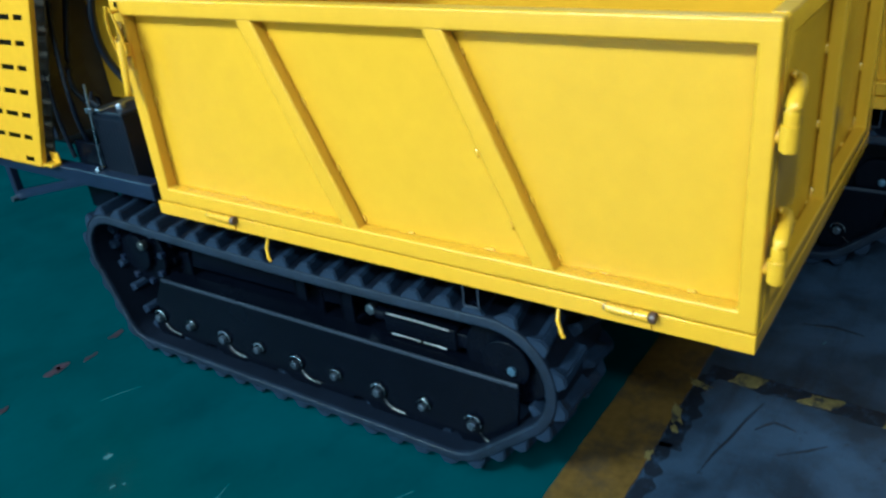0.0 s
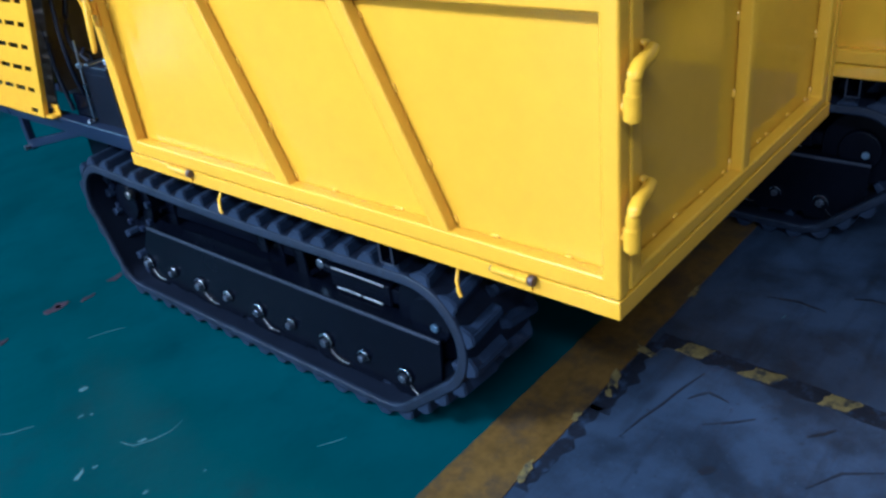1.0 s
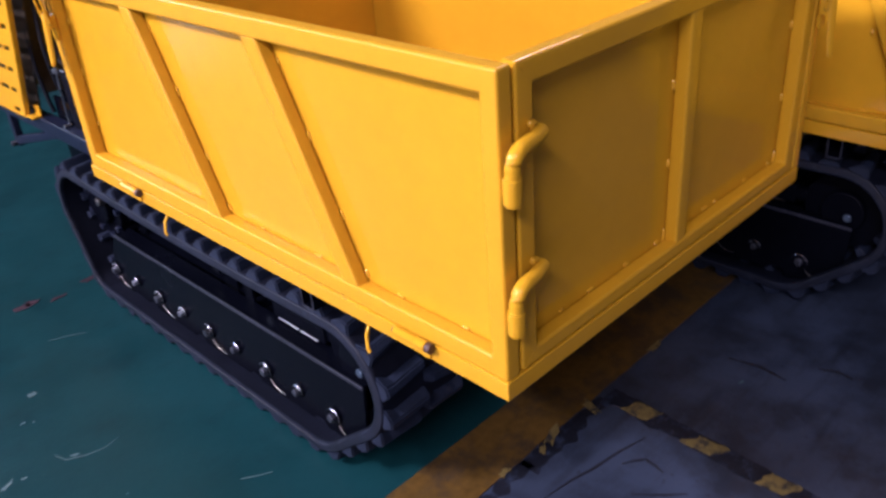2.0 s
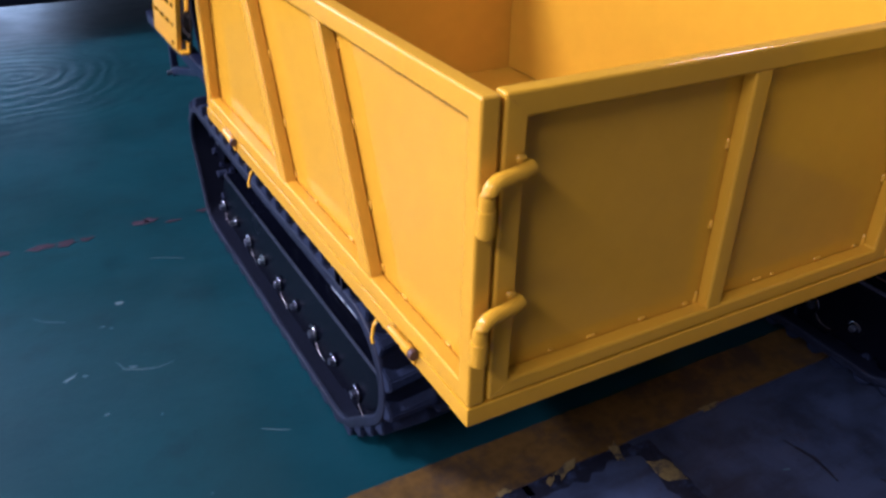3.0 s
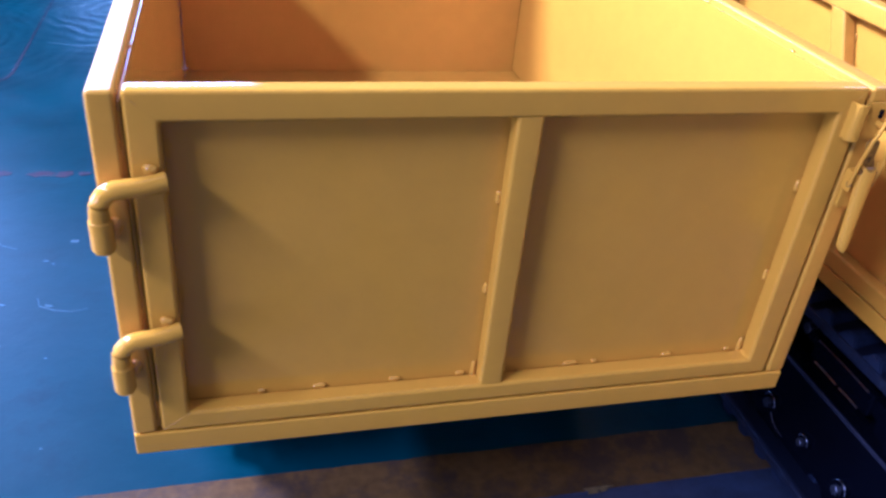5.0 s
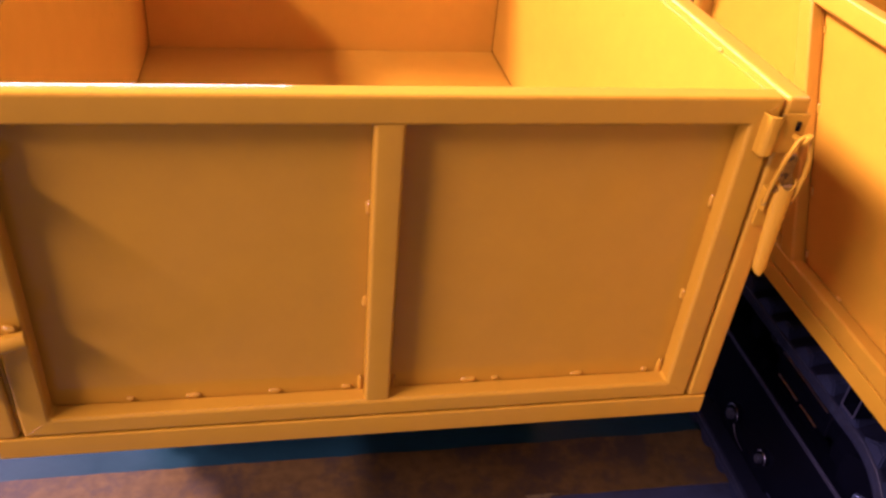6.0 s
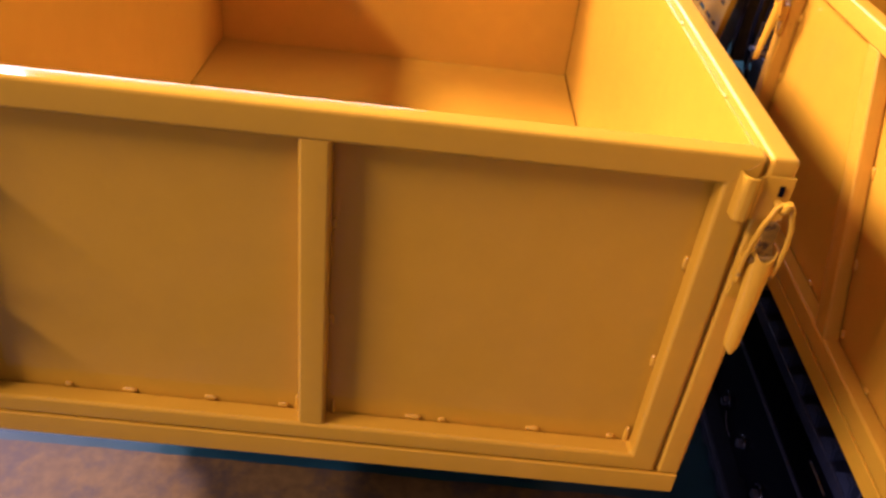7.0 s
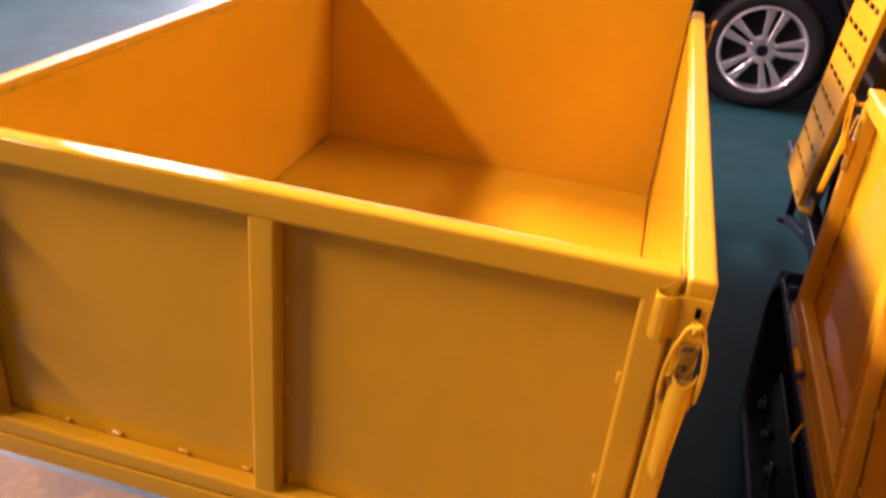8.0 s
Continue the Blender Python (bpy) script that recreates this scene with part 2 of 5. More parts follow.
def tack_mesh(seed):
    """A short flat tack of weld, 1 cm long, with uneven edges. x along, y outwards, z across."""
    rnd = random.Random(seed + 50)
    t = bmesh.new()
    rows = []
    for i in range(7):
        u = i / 6
        x, w = (u - 0.5) * 0.010, (0.0022 + 0.0010 * rnd.random()) * (0.55 if i in (0, 6) else 1)
        h = (0.0010 + 0.0007 * rnd.random()) * (0.4 if i in (0, 6) else 1)
        rows.append([t.verts.new((x, y, z)) for y, z in ((0.002, -w), (-h * 0.6, -w * 0.8), (-h, 0), (-h * 0.6, w * 0.8), (0.002, w))])
    for p, q in zip(rows, rows[1:]):
        for k in range(4):
            t.faces.new((p[k], p[k + 1], q[k + 1], q[k]))
    t.faces.new(rows[0])
    t.faces.new(rows[-1])
    bmesh.ops.recalc_face_normals(t, faces=t.faces[:])
    return mesh_of("weld_tack", t, BEAD, 70)


TACKS = [tack_mesh(i) for i in range(5)]


def tack_on(parent, place, along, out, length, i=0):
    """A tack along one direction, standing out along another."""
    a, n = Vector(along).normalized(), -Vector(out).normalized()
    c = a.cross(n)
    m = Matrix(((a.x, n.x, c.x, place[0]), (a.y, n.y, c.y, place[1]), (a.z, n.z, c.z, place[2]), (0, 0, 0, 1)))
    part("weld_tack", TACKS[i % 5], None, parent, "", m @ Matrix.Diagonal((length, 1.4, 1.3, 1)))


def tack(parent, place, along, length, i=0):
    turn = (0, 0, 0) if along == "x" else (0, 90, 0)
    part("weld_tack", TACKS[i % 5], None, parent, "", pose(*place, *turn) @ Matrix.Diagonal((length, 1.2, 1.15, 1)))


def weld_run(parent, a, b, r, seed):
    """An uneven, lumpy run of weld along a joint."""
    a, b = Vector(a), Vector(b)
    d = (b - a).normalized()
    n = max(6, int((b - a).length / 0.004))
    u = d.orthogonal().normalized()
    v = d.cross(u)
    t, rings = bmesh.new(), []
    for i in range(n + 1):
        s = (b - a).length * i / n
        end = min(1.0, 0.25 + min(i, n - i) / 2.5)
        k = r * end * (0.75 + 0.75 * noise.noise((s * 70, seed * 3.7, 0)) + 0.3 * noise.noise((s * 240, seed, 4)))
        c = a + d * s + u * r * 0.3 * noise.noise((s * 60, seed, 8))
        rings.append([t.verts.new(c + max(k, r * 0.25) * (u * math.cos(w) + v * math.sin(w))) for w in (0, 1.05, 2.09, 3.14, 4.19, 5.24)])
    for p, q in zip(rings, rings[1:]):
        for k in range(6):
            t.faces.new((p[k], p[(k + 1) % 6], q[(k + 1) % 6], q[k]))
    t.faces.new(rings[0])
    t.faces.new(rings[-1])
    bmesh.ops.recalc_face_normals(t, faces=t.faces[:])
    part("weld_run", t, BEAD, parent)


# ---- hall ----
def floor_paint(name, colour, dark, pale, rough, swirls=(), specks=0.15, rubs=(0.54, 0.72), gloss=0.5):
    """Worn floor paint: blotches, dark rubs, pale scuffs, fine swirls left by a polisher."""
    mat = bpy.data.materials.new(name)
    nodes, links, bsdf = nodes_of(mat)
    co = nodes.new("ShaderNodeTexCoord")

    def cloud(scale, detail, rough_=0.6):
        n = nodes.new("ShaderNodeTexNoise")
        n.inputs["Scale"].default_value, n.inputs["Detail"].default_value, n.inputs["Roughness"].default_value = scale, detail, rough_
        links.new(co.outputs["Object"], n.inputs["Vector"])
        return n

    def lay(under, over, factor, strength):
        m = nodes.new("ShaderNodeMix")
        m.data_type = "RGBA"
        s = nodes.new("ShaderNodeMath")
        s.operation, s.inputs[1].default_value = "MULTIPLY", strength
        links.new(factor, s.inputs[0])
        links.new(s.outputs[0], m.inputs["Factor"])
        links.new(under, m.inputs["A"])
        m.inputs["B"].default_value = (*over, 1)
        return m.outputs["Result"]
    base = ramp(nodes, [(0.3, [c * 0.72 for c in colour]), (0.7, [c * 1.25 for c in colour])])
    links.new(cloud(1.7, 6).outputs[0], base.inputs[0])
    rub = ramp(nodes, [(rubs[0], (0, 0, 0)), (rubs[1], (1, 1, 1))])
    links.new(cloud(5.5, 8, 0.65).outputs[0], rub.inputs[0])
    scuff = ramp(nodes, [(0.69, (0, 0, 0)), (0.76, (1, 1, 1))])
    links.new(cloud(34, 6, 0.7).outputs[0], scuff.inputs[0])
    speck = ramp(nodes, [(0.66, (0, 0, 0)), (0.72, (1, 1, 1))])
    links.new(cloud(120, 3, 0.6).outputs[0], speck.inputs[0])
    pit = ramp(nodes, [(0.62, (0, 0, 0)), (0.70, (1, 1, 1))])
    links.new(cloud(48, 5, 0.65).outputs[0], pit.inputs[0])
    out = lay(lay(base.outputs[0], dark, rub.outputs[0], 0.8), pale, scuff.outputs[0], 0.3)
    out = lay(lay(out, dark, pit.outputs[0], specks), pale, speck.outputs[0], specks * 0.45)
    if specks > 0.5:
        # long dark smears left by tyres and dragged loads
        turn = nodes.new("ShaderNodeMapping")
        turn.inputs["Rotation"].default_value, turn.inputs["Scale"].default_value = (0, 0, radians(-32)), (2.2, 16.0, 1)
        links.new(co.outputs["Object"], turn.inputs["Vector"])
        drag = cloud(1.0, 7, 0.62)
        links.new(turn.outputs[0], drag.inputs["Vector"])
        smear = ramp(nodes, [(0.53, (0, 0, 0)), (0.70, (1, 1, 1))])
        links.new(drag.outputs[0], smear.inputs[0])
        out = lay(out, dark, smear.outputs[0], 0.75)
    links.new(out, bsdf.inputs["Base Color"])
    bsdf.inputs["Specular IOR Level"].default_value = gloss
    r = nodes.new("ShaderNodeMapRange")
    r.inputs["To Min"].default_value, r.inputs["To Max"].default_value = rough - 0.12, rough + 0.14
    links.new(cloud(7, 7).outputs[0], r.inputs[0])
    links.new(r.outputs[0], bsdf.inputs["Roughness"])
    b = nodes.new("ShaderNodeBump")
    b.inputs["Strength"].default_value, b.inputs["Distance"].default_value = 0.25, 0.004
    links.new(cloud(22, 6).outputs[0], b.inputs["Height"])
    last = b
    for (x, y), reach, scale in swirls:
        # rings left by a floor polisher, fading outwards
        shift = nodes.new("ShaderNodeVectorMath")
        shift.operation, shift.inputs[1].default_value = "SUBTRACT", (x, y, 0)
        links.new(co.outputs["Object"], shift.inputs[0])
        wave = nodes.new("ShaderNodeTexWave")
        wave.wave_type, wave.rings_direction = "RINGS", "Z"
        for key, value in (("Scale", scale), ("Distortion", 9.0), ("Detail", 4), ("Detail Scale", 0.8)):
            wave.inputs[key].default_value = value
        links.new(shift.outputs[0], wave.inputs["Vector"])
        far = nodes.new("ShaderNodeVectorMath")
        far.operation = "LENGTH"
        links.new(shift.outputs[0], far.inputs[0])
        fade = nodes.new("ShaderNodeMapRange")
        fade.inputs["From Min"].default_value, fade.inputs["From Max"].default_value = reach, reach * 0.45
        links.new(far.outputs["Value"], fade.inputs[0])
        k = nodes.new("ShaderNodeMath")
        k.operation = "MULTIPLY"
        links.new(wave.outputs["Fac"], k.inputs[0])
        links.new(fade.outputs[0], k.inputs[1])
        b2 = nodes.new("ShaderNodeBump")
        b2.inputs["Strength"].default_value, b2.inputs["Distance"].default_value = 0.45, 0.003
        links.new(k.outputs[0], b2.inputs["Height"])
        links.new(last.outputs[0], b2.inputs["Normal"])
        last = b2
    links.new(last.outputs[0], bsdf.inputs["Normal"])
    return mat


GREEN = floor_paint("green_floor_paint", (0.0022, 0.0360, 0.0450), (0.0018, 0.021, 0.028), (0.10, 0.18, 0.20), 0.38, (((-0.36, 3.35), 0.85, 4.2), ((-1.1, 2.9), 0.8, 5.0)), gloss=0.25)
GREY = floor_paint("grey_blue_floor_paint", (0.0265, 0.0410, 0.077), (0.007, 0.011, 0.021), (0.11, 0.14, 0.18), 0.48, (), 0.75, (0.44, 0.62), gloss=0.4)
OCHRE = surface("worn_yellow_line_paint", (0.092, 0.052, 0.011), 0.58, vary=0.3, grain=45, blotch=6, bump=0.3, bump_size=80,
                dirt=(0.048, 0.032, 0.017), dirt_size=7, dirt_edge=0.47, gloss=0.22)
WALL = surface("hall_wall_paint", (0.09, 0.092, 0.095), 0.8, vary=0.1, grain=20, blotch=1.2, bump=0.2, bump_size=60)
STEELROOF = surface("roof_sheet", (0.09, 0.092, 0.095), 0.7, vary=0.1, grain=8, blotch=1, bump=0.1)

LINE0, LINE1 = 0.238, 0.374


def ragged(bm, x0, x1, ya, yb, z0, z1, step=0.03, wob=0.004, seed=0):
    """A strip of paint whose long edges are uneven."""
    n = int((x1 - x0) / step)
    rows = []
    for i in range(n + 1):
        x = x0 + (x1 - x0) * i / n
        d0 = wob * noise.noise((x * 9, seed, 0)) + wob * 0.6 * noise.noise((x * 40, seed, 3))
        d1 = wob * noise.noise((x * 9, seed + 7, 0)) + wob * 0.6 * noise.noise((x * 40, seed, 9))
        rows.append([bm.verts.new((x, y, z)) for y, z in ((ya + d0, z0), (ya + d0, z1), (yb + d1, z1), (yb + d1, z0))])
    for p, q in zip(rows, rows[1:]):
        for k in range(3):
            bm.faces.new((p[k], q[k], q[k + 1], p[k + 1]))
    bmesh.ops.recalc_face_normals(bm, faces=bm.faces[:])
    return bm


def slab(x0, x1, y0, y1, z0, z1):
    return box(bmesh.new(), x0, x1, y0, y1, z0, z1, 0)


setting("floor", slab(HX0, HX1, 0.30, HY1, -0.2, 0.0), GREEN, "worn glossy blue-green painted concrete hall floor", "floor")
setting("floor_aisle", slab(HX0, HX1, HY0, 0.30, -0.2, 0.0), GREY, "worn grey-blue painted concrete aisle floor with scuffs", "floor")
setting("trim", ragged(bmesh.new(), HX0, HX1, LINE0, LINE1, 0.0, 0.002), OCHRE, "dirty yellow painted line along the aisle edge", "floor line")

WT = 0.25
west = bmesh.new()
cuts = sorted({HY0, HY1, *WIN[:2], *WIN2[:2], *GATE[:2], *GATE2[:2]})
for ya, yb in zip(cuts, cuts[1:]):
    z = 0.0
    for y0, y1, z0, z1 in sorted((GATE, GATE2, WIN, WIN2), key=lambda q: q[2]):
        if y0 <= ya and yb <= y1:
            if z0 > z:
                box(west, HX0 - WT, HX0, ya, yb, z, z0, 0)
            z = z1
    box(west, HX0 - WT, HX0, ya, yb, z, HZ, 0)
setting("wall_west", west, WALL, "dull grey painted hall wall with high windows and two door openings", "wall")
east = bmesh.new()
box(east, HX1, HX1 + WT, HY0, EAST[0], 0, HZ, 0)
box(east, HX1, HX1 + WT, EAST[0], EAST[1], 0, EAST[2], 0)
box(east, HX1, HX1 + WT, EAST[0], EAST[1], EAST[3], HZ, 0)
box(east, HX1, HX1 + WT, EAST[1], HY1, 0, HZ, 0)
setting("wall_east", east, WALL, "dull grey painted hall wall", "wall")
north = bmesh.new()
box(north, HX0 - WT, CORNER[0], HY1, HY1 + WT, 0, HZ, 0)
box(north, CORNER[0], CORNER[1], HY1, HY1 + WT, 0, CORNER[2], 0)
box(north, CORNER[0], CORNER[1], HY1, HY1 + WT, CORNER[3], HZ, 0)
box(north, CORNER[1], FAR[0], HY1, HY1 + WT, 0, HZ, 0)
box(north, FAR[0], FAR[1], HY1, HY1 + WT, FAR[2], HZ, 0)
box(north, FAR[1], HX1 + WT, HY1, HY1 + WT, 0, HZ, 0)
setting("wall_north", north, WALL, "dull grey painted hall wall", "wall")
setting("wall_south", slab(HX0 - WT, HX1 + WT, HY0 - WT, HY0, 0, HZ), WALL, "dull grey painted hall wall", "wall")
# the gap left in the roof is added for the fill lamp
roof = bmesh.new()
box(roof, HX0, -2.5, HY0, HY1, HZ, HZ + 0.15, 0)
box(roof, 3.5, HX1, HY0, HY1, HZ, HZ + 0.15, 0)
box(roof, -2.5, 3.5, HY0, -1.8, HZ, HZ + 0.15, 0)
box(roof, -2.5, 3.5, -0.2, HY1, HZ, HZ + 0.15, 0)
setting("ceiling", roof, STEELROOF, "grey sheet metal hall roof, unseen, with an opening added for fill light", "ceiling")


# ---- the tracked dumper ----
W, L = 0.886, 1.268
ZB, ZS, ZT = 0.468, 0.501, 0.933   # underside, seam above the base, top of the gates
TB, TD = 0.033, 0.0268             # height and depth of the frame tubes


def draw_latch(parent, m):
    """A toggle latch: base plate, neck, pressed lever, wire loop and hook. Local x along the post's width, y outwards, z up."""
    b = bmesh.new()
    prism(b, [(-0.012, -0.030), (0.012, -0.030), (0.013, -0.080), (0.010, -0.084), (-0.010, -0.084), (-0.013, -0.080)], "y", -0.002, 0.003, 0.001)
    for x in (-0.0155, 0.0125):
        box(b, x, x + 0.003, 0.0, 0.015, -0.056, -0.030, 0.001)
    part("latch_base", b, YELLOW, parent, "", m)
    b = bmesh.new()
    prism(b, [(-0.009, 0.006), (-0.004, 0.010), (0.004, 0.010), (0.009, 0.006), (0.0075, -0.004), (0.0065, -0.012), (0.010, -0.024), (0.011, -0.034),
              (-0.011, -0.034), (-0.010, -0.024), (-0.0065, -0.012), (-0.0075, -0.004)], "y", 0.004, 0.0085, 0.0012)
    part("latch_neck", b, WORN, parent, "worn bare steel neck of the latch", m @ pose(-0.003, 0, 0, 6, 0, 0))
    # a pressed half-round lever, notched at its head and rounded at its tip
    t, rows = bmesh.new(), []
    n = 16
    for i in range(n + 1):
        u = i / n
        w = (0.0122 - 0.0042 * u) * (1.0 if u < 0.93 else math.sqrt(max(0.05, 1 - ((u - 0.93) / 0.075) ** 2)))
        rows.append([])
        for inner in (0, 1):
            q = w - 0.0016 * inner
            for k in range(9):
                a = radians(-90 + 180 * k / 8)
                notch = 0.010 * max(0.0, math.cos(a)) ** 2 * (1 - u) ** 6
                rows[-1].append(t.verts.new((q * math.sin(a), 0.008 + 0.006 * u + (0.0105 - 0.003 * u - 0.0016 * inner) * math.cos(a), -0.118 * u - notch)))
    for p, q in zip(rows, rows[1:]):
        for k in range(8):
            t.faces.new((p[k], p[k + 1], q[k + 1], q[k]))
            t.faces.new((p[k + 9], q[k + 9], q[k + 10], p[k + 10]))
        for k in (0, 8):
            t.faces.new((p[k], q[k], q[k + 9], p[k + 9]))
    for r in (rows[0], rows[-1]):
        for k in range(8):
            t.faces.new((r[k], r[k + 1], r[k + 10], r[k + 9]))
    bmesh.ops.recalc_face_normals(t, faces=t.faces[:])
    part("latch_lever", t, YELLOW, parent, "", m @ pose(-0.004, 0.002, -0.018, 3, -2, 0))
    b = bmesh.new()
    cyl(b, (-0.0150, 0.0125, -0.028), (0.0105, 0.0125, -0.028), 0.0045, 16, bevel=0.0012)
    for x in (-0.0185, 0.0125):
        cyl(b, (x, 0.0115, -0.046), (x + 0.0035, 0.0115, -0.046), 0.0042, 12, bevel=0.001)
    part("latch_pin", b, WORN, parent, "bare worn steel pin", m)
    b = bmesh.new()
    loop = [(-0.0175, 0.012, -0.047), (-0.0185, 0.015, -0.030), (-0.0180, 0.018, -0.008), (-0.0150, 0.020, 0.014), (-0.0105, 0.0205, 0.027)] + \
        arc((-0.002, 0.0205, 0.030), (1, 0, 0), (0, 0, 1), 0.0085, 165, 15, 8) + \
        [(0.0075, 0.0205, 0.027), (0.0120, 0.020, 0.014), (0.0150, 0.018, -0.008), (0.0155, 0.015, -0.030), (0.0145, 0.012, -0.047)]
    pipe(b, loop, 0.0026, 8)
    part("latch_wire", b, YELLOW, parent, "", m)
    b = bmesh.new()
    pipe(b, [(-0.002, 0.001, 0.0295), (-0.002, 0.012, 0.0295), (-0.002, 0.019, 0.0305), (-0.002, 0.024, 0.035), (-0.002, 0.0255, 0.043)], 0.0036, 10)
    part("latch_hook", b, YELLOW, parent, "", m)
    b = box(bmesh.new(), -0.0045, 0.0005, 0.0005, 0.0030, 0.036, 0.047, 0.0008)
    part("latch_slot", b, BLACK, parent, "dark slot behind the hook", m)


def side_gate(root, right):
    """A drop side with a tube frame and two slanting ribs; outer face at x = 0, mirrored for the other side."""
    def fx(a, b):
        return (W - b, W - a) if right else (a, b)
    f = bmesh.new()
    front = 1.262
    ring(f, "x", (0.0, front, ZS, ZT), (0.029, front - 0.034, ZS + TB, ZT - TB), *fx(0, TD), 0.0048)
    gate = part("side_gate", f, TUBING, root, "yellow drop side gate with slanting ribs")
    p = bmesh.new()
    box(p, *fx(0.0271, 0.0300), 0.006, front - 0.006, ZS + 0.004, ZT - 0.012, 0.0004, 1)
    part("panel", p, YELLOW, gate)
    for top, foot in ((0.898, 0.719), (0.499, 0.326)):
        r = bmesh.new()
        h = 0.0195
        prism(r, [(foot - h, ZS + TB - 0.004), (foot + h, ZS + TB - 0.004), (top + h, ZT - TB + 0.004), (top - h, ZT - TB + 0.004)],
              "x", *fx(0.0012, 0.0263), 0.0045)
        part("diagonal_rib", r, TUBING, gate)
        out = 1 if right else -1
        slant = (0, top - foot, ZT - ZS - 2 * TB)
        for k, (u, length) in enumerate(((0.90, 1.2), (0.60, 1.9), (0.28, 1.7), (0.03, 1.5))):
            y, z = foot + (top - foot) * u, ZS + TB + (ZT - ZS - 2 * TB) * u
            tack_on(gate, (fx(0.0262, 0.0262)[0], y - h - 0.0012, z), slant, (out, -0.8, 0), length, k)
            if k in (1, 2):
                tack_on(gate, (fx(0.0262, 0.0262)[0], y + h + 0.0012, z - 0.05), slant, (out, 0.8, 0), length * 0.8, k + 1)
    out = 1 if right else -1
    for k, (y, length) in enumerate(((0.10, 1.5), (0.235, 1.9), (0.44, 2.2), (0.60, 1.3), (0.84, 1.8), (1.02, 1.6))):
        tack_on(gate, (fx(0.0262, 0.0262)[0], y, ZS + TB + 0.001), (0, 1, 0), (out, 0, 0.8), length, k)
    for k, (z, length) in enumerate(((0.60, 1.4), (0.72, 1.8), (0.83, 1.5))):
        tack_on(gate, (fx(0.0262, 0.0262)[0], front - 0.0352, z), (0, 0, 1), (out, -0.8, 0), length, k)
        tack_on(gate, (fx(0.0262, 0.0262)[0], 0.0302, z + 0.03), (0, 0, 1), (out, 0.8, 0), length, k + 2)
    for k, (y, length) in enumerate(((0.16, 1.1), (0.39, 1.6), (0.66, 1.3), (0.95, 1.5))):
        tack_on(gate, (fx(0.0276, 0.0276)[0], y, ZT - 0.0112), (0, 1, 0), (-out, 0, 0.8), length, k + 1)
    # hinges at the foot of the gate
    for y in (0.147, 1.033):
        s = -1 if not right else 1
        x = (0 if not right else W) + s * 0.006
        h1, h2, pin, leaf = bmesh.new(), bmesh.new(), bmesh.new(), bmesh.new()
        cyl(h1, (x, y + 0.004, 0.496), (x, y + 0.026, 0.496), 0.0085, 16, bevel=0.001)
        cyl(h2, (x, y + 0.0275, 0.496), (x, y + 0.072, 0.496), 0.0072, 16, bevel=0.001)
        cyl(pin, (x, y - 0.004, 0.496), (x, y + 0.076, 0.496), 0.0052, 12, bevel=0.001)
        cyl(pin, (x, y - 0.007, 0.496), (x, y + 0.003, 0.496), 0.0088, 12, bevel=0.0015)
        box(leaf, *((-0.003, 0.001) if not right else (W - 0.001, W + 0.003)), y + 0.002, y + 0.020, ZB + 0.004, ZS - 0.006, 0.001)
        part("hinge_barrel", h1, YELLOW, gate)
        part("hinge_barrel", h2, YELLOW, gate)
        part("hinge_pin", pin, RUST, gate, "dark brown hinge pin")
        part("hinge_leaf", leaf, YELLOW, gate)
    # latch at the front post, facing outwards
    x = W + 0.002 if right else -0.002
    turn = pose(x, front - 0.024, 0.880, 0, 0, 90 if not right else -90)
    draw_latch(gate, turn)
    return gate


